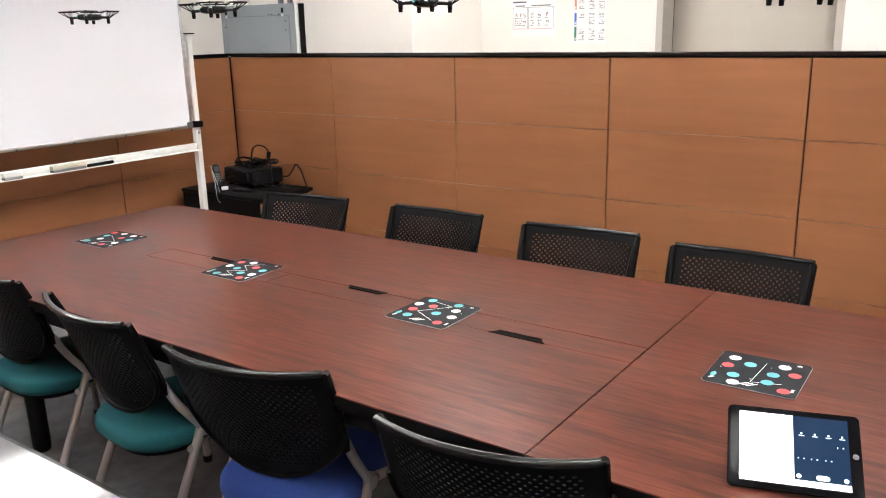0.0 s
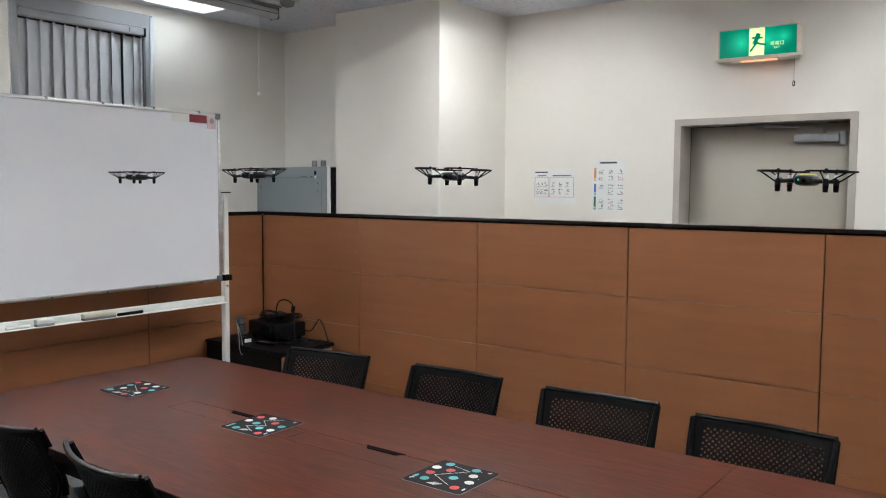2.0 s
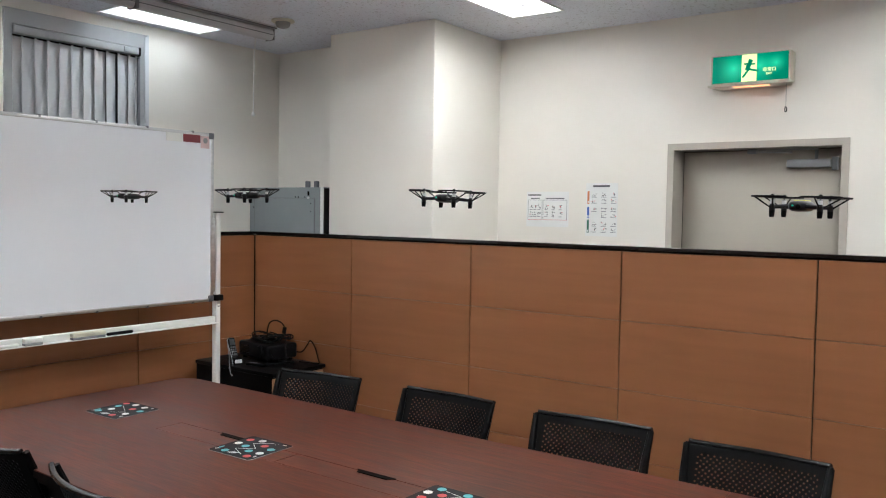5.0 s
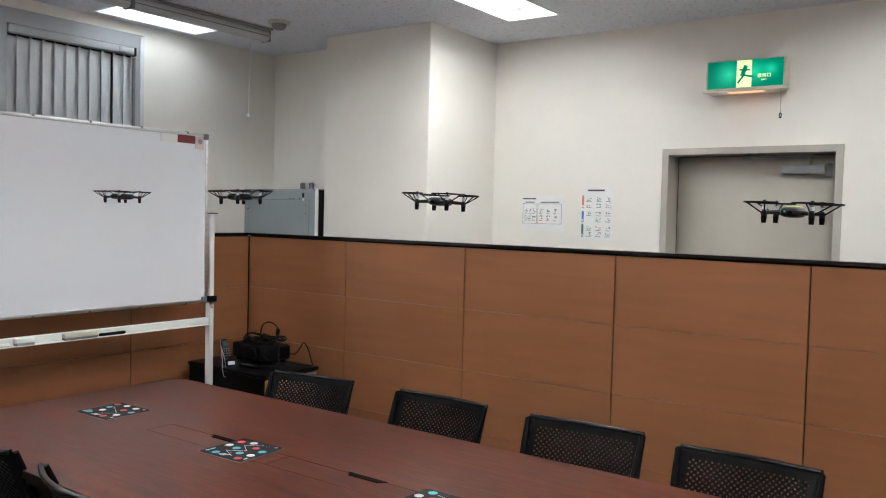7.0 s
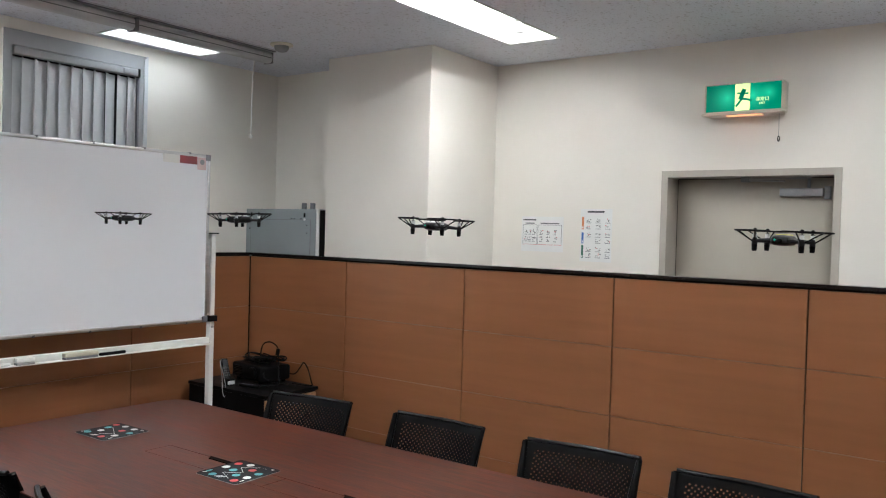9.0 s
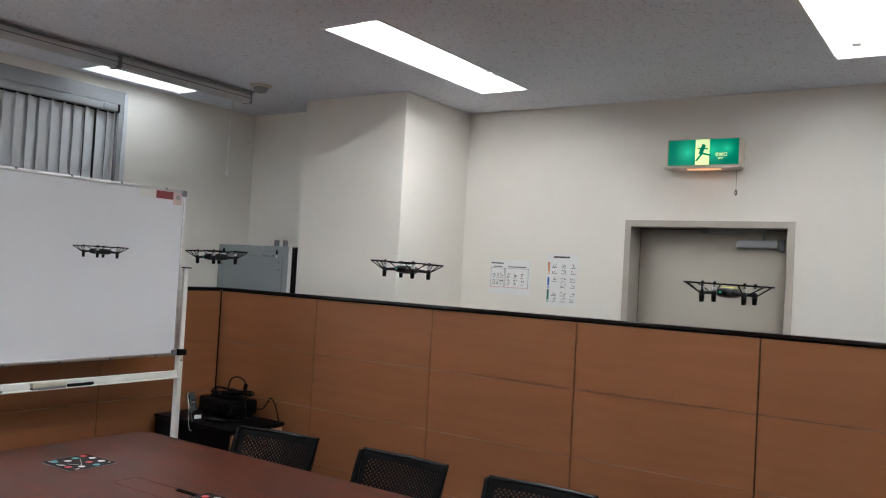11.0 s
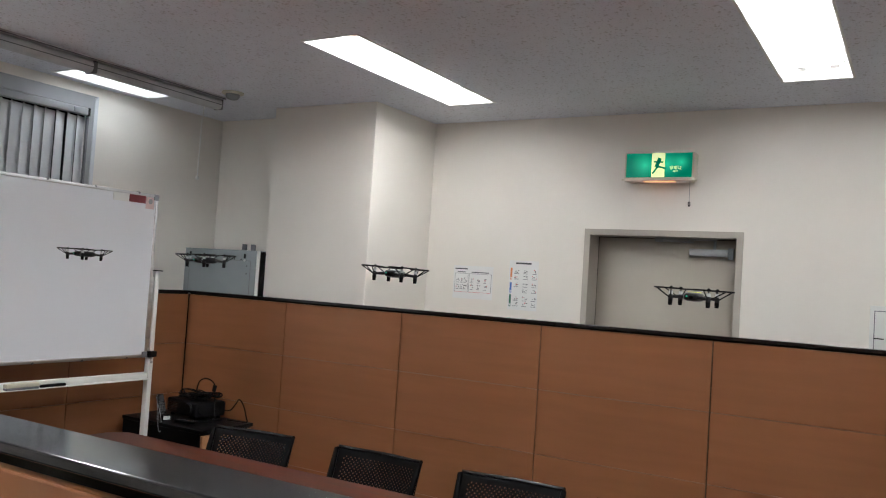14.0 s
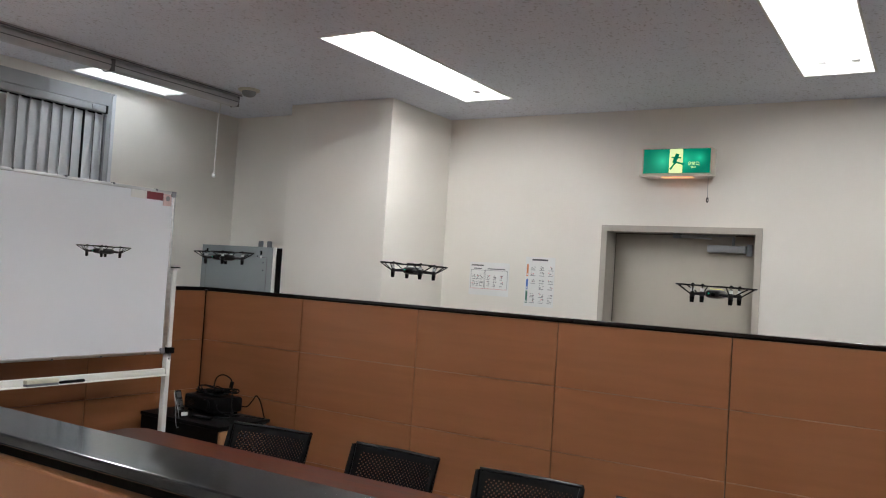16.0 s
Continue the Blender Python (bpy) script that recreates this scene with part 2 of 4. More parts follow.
def mesh_of(name, bm, material, smooth=False):
    me = bpy.data.meshes.new(name)
    bm.to_mesh(me)
    bm.free()
    me.materials.append(material)
    if smooth:
        me.polygons.foreach_set("use_smooth", [True] * len(me.polygons))
        me.set_sharp_from_angle(angle=radians(38))
    return me


def part(name, bm, material, parent, label="", smooth=True):
    ob = new(name, mesh_of(name, bm, material, smooth))
    ob.parent = parent
    return tagged(ob, label)


def solid(name, bm, material, label="", category="", group="", kind="", smooth=True):
    return tagged(new(name, mesh_of(name, bm, material, smooth)), label, category, group, kind)


def base(name, m, label, category, group="", kind=""):
    ob = new(name)
    ob.matrix_basis = m
    ob.empty_display_size = 0.1
    return tagged(ob, label, category, group, kind)


# ---- the room ----
CEIL, PART_H, CAP_H = 2.734, 1.385, 0.026
X_LEFT, Y_BACK, X_RIGHT, Y_REAR = -0.33, 0.977, 7.6, -7.0
Y_NOOK = 0.512
COL_X0, COL_X1, COL_Y = 0.481, 1.355, 0.225
DOOR_X0, DOOR_X1, DOOR_TOP = 2.551, 3.540, 1.991
T = 0.15

solid("floor", box(X_LEFT - T, X_RIGHT + T, Y_REAR - T, Y_BACK + 0.4, -0.1, 0), M_CARPET, "grey short-pile carpet floor", "floor", kind="structure", smooth=False)

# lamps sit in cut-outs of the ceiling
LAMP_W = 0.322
# the last two are unseen, added on the grid pitch to brighten the nook
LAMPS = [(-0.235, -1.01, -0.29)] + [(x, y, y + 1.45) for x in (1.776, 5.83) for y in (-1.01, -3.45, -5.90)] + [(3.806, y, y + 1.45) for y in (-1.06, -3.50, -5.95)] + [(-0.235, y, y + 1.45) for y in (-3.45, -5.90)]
bm = bmesh.new()
ys = sorted({v for l in LAMPS for v in l[1:]} | {Y_REAR - T, Y_BACK + 0.4})
xs = sorted({v for l in LAMPS for v in (l[0], l[0] + LAMP_W)} | {X_LEFT - T, X_RIGHT + T})
for i in range(len(xs) - 1):
    for j in range(len(ys) - 1):
        hole = any(abs(xs[i] - l[0]) < 1e-6 and l[1] - 1e-6 < ys[j] < l[2] - 1e-6 for l in LAMPS)
        if not hole:
            box_in(bm, xs[i], xs[i + 1], ys[j], ys[j + 1], CEIL, CEIL + 0.1)
solid("ceiling", bm, M_CEILING, "light grey speckled rock-wool board ceiling", "ceiling", kind="structure", smooth=False)

# window wall, with the opening behind the board
WIN_Y0, WIN_Y1, WIN_Z0, WIN_Z1 = -1.53, -0.635, 1.0, 2.665
bm = bmesh.new()
box_in(bm, X_LEFT - T, X_LEFT, WIN_Y1, Y_NOOK + T, 0, CEIL)
box_in(bm, X_LEFT - T, X_LEFT, Y_REAR, WIN_Y0, 0, CEIL)
box_in(bm, X_LEFT - T, X_LEFT, WIN_Y0, WIN_Y1, 0, WIN_Z0)
box_in(bm, X_LEFT - T, X_LEFT, WIN_Y0, WIN_Y1, WIN_Z1, CEIL)
solid("wall_west", bm, M_WALL, "off-white vinyl wall with a tall window", "wall", kind="structure", smooth=False)
bm = box(X_LEFT, COL_X0, Y_NOOK, Y_NOOK + T, 0, CEIL)
solid("wall_nook", bm, M_WALL, "off-white vinyl wall beside the column", "wall", kind="structure", smooth=False)
solid("column", box(COL_X0, COL_X1, COL_Y, Y_BACK + T, 0, CEIL, 0.004, 1), M_WALL, "off-white square building column", "column", kind="structure", smooth=False)
bm = bmesh.new()
box_in(bm, COL_X1, DOOR_X0, Y_BACK, Y_BACK + 0.2, 0, CEIL)
box_in(bm, DOOR_X1, X_RIGHT, Y_BACK, Y_BACK + 0.2, 0, CEIL)
box_in(bm, DOOR_X0, DOOR_X1, Y_BACK, Y_BACK + 0.2, DOOR_TOP, CEIL)
solid("wall_north", bm, M_WALL, "off-white vinyl wall with a recessed door", "wall", kind="structure", smooth=False)
solid("wall_east", box(X_RIGHT, X_RIGHT + T, Y_REAR, Y_BACK + 0.2, 0, CEIL), M_WALL, "off-white vinyl wall", "wall", kind="structure", smooth=False)
solid("wall_south", box(X_LEFT - T, X_RIGHT + T, Y_REAR - T, Y_REAR, 0, CEIL), M_WALL, "off-white vinyl wall", "wall", kind="structure", smooth=False)


# ---- ceiling lamps ----
def ceiling_lamp(x, y0, y1):
    w, l = LAMP_W, y1 - y0
    lamp = base("ceiling_light", pose(x + w / 2, (y0 + y1) / 2, CEIL), "recessed twin-tube fluorescent ceiling light, switched on", "ceiling light", "ceiling lights")
    # a pan of folded sheet, open below: an outer skin, an inner skin and the rim between them
    h, t = (0.125 if l > 1 else 0.21), 0.002
    rise, off = (0.078, 0.075) if l > 1 else (0.160, 0.06)
    bm = bmesh.new()
    skins = []
    for d in (0.0, t):
        low = [bm.verts.new((sx * (w / 2 - d), sy * (l / 2 - d), 0)) for sx, sy in ((-1, -1), (1, -1), (1, 1), (-1, 1))]
        top = [bm.verts.new((v.co.x, v.co.y, h - d)) for v in low]
        bm.faces.new(top)
        for k in range(4):
            bm.faces.new((low[k], low[(k + 1) % 4], top[(k + 1) % 4], top[k]))
        skins.append(low)
    for k in range(4):
        bm.faces.new((skins[0][k], skins[0][(k + 1) % 4], skins[1][(k + 1) % 4], skins[1][k]))
    bmesh.ops.recalc_face_normals(bm, faces=bm.faces[:])
    part("reflector", bm, M_REFLECTOR, lamp, "white enamelled reflector trough", smooth=False)
    bm = bmesh.new()
    for s in (-1, 1):
        box_in(bm, min(s * w / 2, s * (w / 2 + 0.012)), max(s * w / 2, s * (w / 2 + 0.012)), -l / 2 - 0.012, l / 2 + 0.012, -0.004, 0.0)
        box_in(bm, -w / 2, w / 2, min(s * l / 2, s * (l / 2 + 0.012)), max(s * l / 2, s * (l / 2 + 0.012)), -0.004, 0.0)
    part("rim", bm, M_WHITE, lamp, smooth=False)
    for s in (-1, 1):
        part("tube", moved(tube_along(((0, -l / 2 + 0.06, 0), (0, l / 2 - 0.06, 0)), 0.016, 12), pose(s * off, 0, rise)), M_TUBE if l > 1 else M_TUBE_SMALL, lamp, "glowing fluorescent tube")
        for e in (-1, 1):
            part("lampholder", moved(box(-0.02, 0.02, -0.028, 0.028, 0.0, 0.06, 0.004), pose(s * off, e * (l / 2 - 0.032), rise - 0.028)), M_WHITE, lamp)
    return lamp


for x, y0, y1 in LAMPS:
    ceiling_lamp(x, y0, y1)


# ---- partitions: black core, black cap, laminate panels in four rows ----
PANEL_W, ROW = 0.9, 0.3435
PANEL_Z0 = PART_H - 4 * ROW
THICK = 0.065
panel_mesh = mesh_of("panel", box(0.0026, PANEL_W - 0.0026, -0.012, 0.0, 0.0010, ROW - 0.0010, 0.0020, 2), M_PANEL)


def partition(name, length, m, label, both=True, lift=0.0, thick=THICK, cap=CAP_H, reveal=0.018):
    """Runs along x from the origin; its room side looks to -y."""
    p = base(name, m, label, "partition", kind="structure")
    bm = box(0, length, 0.010, thick - 0.010, -lift, PART_H + cap - reveal)
    part("core", bm, M_CORE, p, smooth=False)
    bm = box(-0.003, length + 0.003, -0.005, thick + 0.005, PART_H + cap - reveal + 0.0005, PART_H + cap, 0.0022, 3)
    part("cap", bm, M_CAP, p, "glossy black plastic cap rail", smooth=False)
    n = round(length / PANEL_W)
    for i in range(n):
        for k in range(4):
            for side in ((0, 1) if both else (0,)):
                ob = new("panel", panel_mesh)
                ob.parent = p
                ob.matrix_basis = pose(i * PANEL_W, 0.012, PANEL_Z0 + k * ROW) if side == 0 else pose((i + 1) * PANEL_W, thick - 0.012, PANEL_Z0 + k * ROW, 0, 0, 180)
    return p


partition("partition_wall", 6.3, pose(0, 0, 0), "orange-brown wood laminate office partition with black cap", both=False)
solid("corner_post", box(-THICK, 0.003, -0.003, THICK, 0, PART_H + 0.001), M_CORE, "black corner post between two partitions", "post", kind="structure", smooth=False)
partition("partition_wall", 3.6, pose(0, -3.604, 0, 0, 0, 90), "orange-brown wood laminate partition behind the whiteboard", both=False)
partition("partition_wall", 6.3, pose(0, -3.703, 0.047), "orange-brown wood laminate partition with glossy black cap", lift=0.047, thick=0.052, cap=0.020, reveal=0.0095)


# ---- door ----
door = base("door_1", pose(DOOR_X0, Y_BACK, 0), "closed grey-beige steel door in a recessed frame", "door", kind="structure")
dw = DOOR_X1 - DOOR_X0
F = 0.038
RECESS = 0.156
bm = bmesh.new()
for a, b in ((0, F), (dw - F, dw)):
    box_in(bm, a, b, -0.012, 0.18, 0, DOOR_TOP - F)
box_in(bm, 0, dw, -0.012, 0.18, DOOR_TOP - F, DOOR_TOP)
part("door_frame", bm, M_FRAME, door, "painted steel door frame", smooth=False)
leaf = part("door_leaf", box(F + 0.004, dw - F - 0.004, RECESS, RECESS + 0.04, 0.01, DOOR_TOP - F - 0.004, 0.003), M_DOOR, door, "flat grey-beige steel leaf")
# shade of the gap between leaf and frame, put in as dark strips
for a, b, c, d in ((F, F + 0.0038, 0.01, DOOR_TOP - F), (dw - F - 0.0038, dw - F, 0.01, DOOR_TOP - F), (F + 0.0038, dw - F - 0.0038, DOOR_TOP - F - 0.0038, DOOR_TOP - F)):
    part("gap_shade", box(a, b, RECESS + 0.006, RECESS + 0.03, c, d), M_CORE, door, "dark strip for the shade between leaf and frame", smooth=False)
closer = part("door_closer", box(dw - 0.342, dw - 0.114, RECESS - 0.05, RECESS - 0.004, DOOR_TOP - 0.146, DOOR_TOP - 0.101, 0.006), M_CLOSER, door, "silver door closer")
part("closer_bracket", box(dw - 0.111, dw - 0.080, RECESS - 0.03, RECESS - 0.002, DOOR_TOP - 0.162, DOOR_TOP - 0.090, 0.003), M_GREYBOX, closer)
part("closer_arm", tube_along(((dw - 0.19, RECESS - 0.035, DOOR_TOP - 0.100), (dw - 0.18, RECESS - 0.075, DOOR_TOP - 0.052)), 0.009), M_GREYBOX, closer)
part("closer_arm", box(dw - 0.54, dw - 0.17, RECESS - 0.085, RECESS - 0.065, DOOR_TOP - 0.052, DOOR_TOP - 0.044, 0.002), M_CLOSER, closer, "flat steel arm")
part("closer_arm", tube_along(((dw - 0.52, RECESS - 0.075, DOOR_TOP - 0.056), (dw - 0.30, RECESS - 0.115, DOOR_TOP - 0.066)), 0.006), M_CLOSER, closer)
part("arm_shoe", box(dw - 0.548, dw - 0.50, RECESS - 0.09, RECESS - 0.05, DOOR_TOP - 0.066, DOOR_TOP - F - 0.001, 0.003), M_GREYBOX, closer)

# ---- window with vertical blinds ----
win = base("window_1", pose(X_LEFT, 0, 0), "aluminium-framed window behind grey vertical blinds", "window", kind="structure")
bm = bmesh.new()
box_in(bm, -0.10, 0.014, WIN_Y1 - 0.045, WIN_Y1, WIN_Z0 + 0.04, WIN_Z1 - 0.085)
box_in(bm, -0.10, 0.014, WIN_Y0, WIN_Y0 + 0.045, WIN_Z0 + 0.04, WIN_Z1 - 0.085)
box_in(bm, -0.10, 0.014, WIN_Y0, WIN_Y1, WIN_Z1 - 0.085, WIN_Z1 + 0.002)
box_in(bm, -0.10, 0.014, WIN_Y0, WIN_Y1, WIN_Z0 - 0.002, WIN_Z0 + 0.04)
part("window_frame", bm, M_WINFRAME, win, smooth=False)
bm = bmesh.new()
box_in(bm, 0.0005, 0.022, WIN_Y1 + 0.0005, WIN_Y1 + 0.012, WIN_Z0, WIN_Z1 + 0.002)
box_in(bm, 0.0145, 0.022, WIN_Y1 - 0.014, WIN_Y1 + 0.0004, WIN_Z0, WIN_Z1 - 0.010)
part("outer_trim", bm, M_SLAT, win, "pale outer trim", smooth=False)
part("jamb_track", box(-0.006, 0.0142, WIN_Y1 - 0.058, WIN_Y1 - 0.0455, WIN_Z0 + 0.04, WIN_Z1 - 0.15), M_GREY_INK, win, "dark side track", smooth=False)
M_NIGHT = surface("night_glass", (0.05, 0.054, 0.06), (0.06, 0.065, 0.072), 0.06, spec=0.6)
for a, b in ((WIN_Y0 + 0.045, -1.08), (-1.04, WIN_Y1 - 0.045)):
    part("pane", box(-0.085, -0.078, a, b, WIN_Z0 + 0.04, WIN_Z1 - 0.085), M_NIGHT, win, "dark window pane", smooth=False)
part("mullion", box(-0.095, -0.066, -1.08, -1.04, WIN_Z0 + 0.04, WIN_Z1 - 0.085), M_WINFRAME, win, smooth=False)

blind = base("vertical_blind", pose(X_LEFT, 0, WIN_Z0 + 0.05), "grey fabric vertical blinds, half-turned, in front of the window", "blind")
top = WIN_Z1 - WIN_Z0 - 0.05
part("head_rail", box(-0.030, 0.024, WIN_Y0 + 0.05, WIN_Y1 - 0.047, top - 0.136, top - 0.088, 0.008, 3), M_WINFRAME, blind, "grey head rail")
part("rail_bracket", box(-0.02, 0.030, WIN_Y1 - 0.165, WIN_Y1 - 0.125, top - 0.128, top - 0.096, 0.003), M_CLOSER, blind)
part("rail_end", box(-0.034, 0.028, WIN_Y1 - 0.062, WIN_Y1 - 0.0465, top - 0.140, top - 0.0865, 0.003), M_DARK, blind, "dark end cap")
slat = mesh_of("slat", box(-0.0425, 0.0425, -0.0011, 0.0011, 0.0, top - 0.146), M_SLAT)
k = 0
y = WIN_Y1 - 0.074
while y > WIN_Y0 + 0.02:
    ob = new("slat", slat)
    ob.parent = blind
    ob.matrix_basis = pose(-0.020, y - (0.008 if k > 1 else 0), 0.006, 0, 0, 104 + 2.5 * math.sin(k * 1.9) + (9 if k == 2 else 0))
    y -= 0.0735
    k += 1
part("slat_hanger", box(-0.028, -0.012, WIN_Y0 + 0.06, WIN_Y1 - 0.06, top - 0.1465, top - 0.1355), M_DARK, blind, smooth=False)
part("wand", tube_along(((0.006, WIN_Y1 - 0.070, top - 0.14), (0.006, WIN_Y1 - 0.072, 0.35)), 0.004, 8), M_ALU, blind, "thin control wand")


# ---- conference table ----
TABLE_Z, TOP_T = 0.72, 0.026
TX0, SEAM, TX1 = 0.935, 3.628, 5.75
TY0, TY1 = -2.455, -1.245
SLOT_Y0, SLOT_Y1 = -1.920, -1.804
table = base("conference_table", pose(0, 0, 0), "long dark red mahogany laminate meeting table with cable flaps", "table")


def arc(cx, cy, r, a0, a1, n=8):
    return [(cx + r * math.cos(radians(a0 + (a1 - a0) * k / n)), cy + r * math.sin(radians(a0 + (a1 - a0) * k / n))) for k in range(n + 1)]


def top_outline(end, seam, s):
    """The outline of one table half: s is the side its rounded end lies on (-1 or 1); the flap opening runs to the seam."""
    flap = 1.662
    r = 0.10
    pts = [(seam, SLOT_Y0), (flap, SLOT_Y0), (flap, SLOT_Y1), (seam, SLOT_Y1), (seam, TY1)] if s < 0 else [(seam, TY1)]
    ends = arc(end - s * r, TY1 - r, r, 90, 90 + 90 * -s) + [(end + s * 0.012, (TY0 + TY1) / 2)] + arc(end - s * r, TY0 + r, r, 90 + 90 * -s if s < 0 else 0, 270 if s < 0 else -90)
    return pts + ends + [(seam, TY0)]


for end, seam, s in ((TX0, SEAM - 0.0015, -1), (TX1, SEAM + 0.0015, 1)):
    part("tabletop", prism(top_outline(end, seam, s), TABLE_Z - 0.0035, TABLE_Z, 0.0009), M_TABLE, table, smooth=False)
    part("core_board", prism(top_outline(end, seam, s), TABLE_Z - TOP_T, TABLE_Z - 0.0036), M_BLACK, table, "black edge band", smooth=False)
# flaps between the two halves' openings, each with a black finger slot
M_SLOT = surface("slot_black", (0.003, 0.003, 0.003), (0.004, 0.004, 0.004), 0.7, spec=0.02)
for a, b in ((1.6626, 2.318), (2.320, 3.6255)):
    part("cable_flap", box(a, b, SLOT_Y0 + 0.0019, SLOT_Y1 - 0.0019, TABLE_Z - 0.020, TABLE_Z - 0.0003, 0.0009, 1), M_TABLE, table, smooth=False)
for a, b, y, side in ((1.905, 2.068, SLOT_Y1, -1), (2.59, 2.755, SLOT_Y1, -1), (3.21, 3.385, SLOT_Y0, 1)):
    o = [(a, y - side * 0.004), (b, y - side * 0.004), (b - 0.022, y + side * 0.020), (a + 0.022, y + side * 0.020)]
    part("finger_slot", prism(o, TABLE_Z - 0.004, TABLE_Z + 0.002), M_SLOT, table, "black finger slot", smooth=False)
    part("slot_lip", box(a + 0.02, b - 0.02, y + side * 0.020 - 0.0015, y + side * 0.020 + 0.0015, TABLE_Z - 0.004, TABLE_Z + 0.0035), M_SLOT, table, smooth=False)
# unseen black backings, added so the seam and flap gaps stay dark
part("seam_backing", box(SEAM - 0.02, SEAM + 0.02, TY0 + 0.015, TY1 - 0.015, TABLE_Z - 0.05, TABLE_Z - 0.012), M_BLACK, table, smooth=False)
part("flap_backing", box(1.67, SEAM - 0.01, SLOT_Y0 - 0.01, SLOT_Y1 + 0.01, TABLE_Z - 0.06, TABLE_Z - TOP_T), M_BLACK, table, "black backing added under the flaps to darken their gaps", smooth=False)
for a, b in ((TX0 + 0.05, SEAM - 0.03), (SEAM + 0.03, TX1 - 0.05)):
    part("apron", box(a + 0.25, b - 0.05, TY0 + 0.05, TY0 + 0.08, TABLE_Z - 0.10, TABLE_Z - TOP_T), M_BLACK, table, "black steel under-frame", smooth=False)
    part("apron", box(a + 0.25, b - 0.05, TY1 - 0.08, TY1 - 0.05, TABLE_Z - 0.10, TABLE_Z - TOP_T), M_BLACK, table, smooth=False)
    part("edge_channel", box(a + 0.16, b, TY0 + 0.012, TY0 + 0.05, TABLE_Z - 0.045, TABLE_Z - TOP_T), M_BLACK, table, smooth=False)
for x in (1.42, SEAM, 5.3):
    for y in (TY0 + 0.145, TY1 - 0.145):
        part("leg", moved(lathe(((0.026, 0.0), (0.032, 0.006), (0.033, 0.02), (0.0335, 0.03), (0.0335, TABLE_Z - TOP_T - 0.002)), 20), pose(x, y, 0)), M_BLACK, table, "round black steel leg")

# ---- whiteboard on a wheeled stand ----
WB_X = 0.364
wb = base("whiteboard", pose(WB_X, -1.55, 0), "large clean whiteboard on a white rolling stand", "whiteboard")
Y1, Y0, Z0, Z1 = 0.902, -0.902, 1.009, 2.008
part("board", box(-0.010, 0.010, Y0 + 0.012, Y1 - 0.012, Z0 + 0.012, Z1 - 0.012), M_BOARD, wb, "glossy white enamel writing surface", smooth=False)
bm = bmesh.new()
box_in(bm, -0.016, 0.016, Y0, Y1, Z1 - 0.018, Z1, 0.003)
box_in(bm, -0.016, 0.016, Y0, Y1, Z0, Z0 + 0.018, 0.003)
for a, b in ((Y0, Y0 + 0.018), (Y1 - 0.018, Y1)):
    box_in(bm, -0.016, 0.016, a, b, Z0 + 0.018, Z1 - 0.018, 0.003)
part("frame", bm, M_ALU, wb, "thin aluminium frame")
for y in (Y0, Y1 - 0.034):
    for z in (Z0, Z1 - 0.034):
        part("corner_cap", box(-0.019, 0.019, y - 0.001, y + 0.035, z - 0.001, z + 0.035, 0.004), M_GREY_INK, wb, "grey plastic corner")
for k in range(6):
    for z in (Z0 + 0.002, Z1 - 0.002):
        part("magnet_clip", box(-0.018, 0.018, -0.75 + 0.3 * k, -0.738 + 0.3 * k, z - 0.006, z + 0.006, 0.002), M_GREY_INK, wb)
for s, y in ((1, 0.952), (-1, -0.952)):
    part("post", box(-0.040, 0.0, y - 0.017, y + 0.017, 0.10, 1.538, 0.006), M_WHITE, wb, "white steel post")
    part("post_channel", box(-0.006, 0.014, y - 0.022 - s * 0.028, y - 0.008 - s * 0.028, 1.06, 1.50, 0.002), M_ALU, wb)
    part("post_cap", box(-0.043, 0.020, y - 0.022 - max(s, 0) * 0.012, y + 0.022 + max(-s, 0) * 0.012, 1.5385, 1.545, 0.002), M_BLACK, wb, "thin black top plate")
    part("clamp", box(-0.05, 0.022, y - 0.028 - s * 0.010, y + 0.022, 1.008, 1.044, 0.004), M_BLACK, wb, "black plastic clamp")
    part("foot", box(-0.36, 0.30, y - 0.025, y + 0.025, 0.075, 0.115, 0.008), M_WHITE, wb, "white steel foot")
    for x in (-0.33, 0.27):
        castor = part("castor", box(x - 0.012, x + 0.012, y - 0.014, y + 0.014, 0.045, 0.078, 0.003), M_ALU, wb)
        part("wheel", moved(lathe(((0.026, -0.011), (0.03, -0.008), (0.03, 0.008), (0.026, 0.011)), 16), pose(x, y, 0.03, 90, 0, 0)), M_BLACK, castor)
    part("bolt", moved(lathe(((0.008, 0), (0.008, 0.006), (0.005, 0.008)), 10), pose(0.001, y, 0.975, 0, 90, 0)), M_STEEL, wb)
part("crossbar", box(-0.03, 0.004, -0.93, 0.93, 0.876, 0.914, 0.006), M_WHITE, wb, "white steel crossbar")
part("pen_tray", box(0.003, 0.044, -0.925, 0.925, 0.8745, 0.8785, 0.0015), M_WHITE, wb, "narrow white pen tray")


# ---- chairs: perforated plastic back on a tubular frame ----
M_CHAIR = surface("perforated_black_plastic", (0.002, 0.002, 0.0023), (0.004, 0.004, 0.0045), 0.36, scale=(9, 9, 9), fine=420, bump=0.12, spec=0.06)


def fabric(name, colour):
    return surface(name, tuple(c * 0.8 for c in colour), tuple(c * 1.15 for c in colour), 0.9, scale=(300, 300, 300), fine=900, bump=0.5, spec=0.25)


M_TEAL = fabric("teal_fabric", (0.009, 0.082, 0.094))
M_BLUE = fabric("blue_fabric", (0.017, 0.040, 0.17))


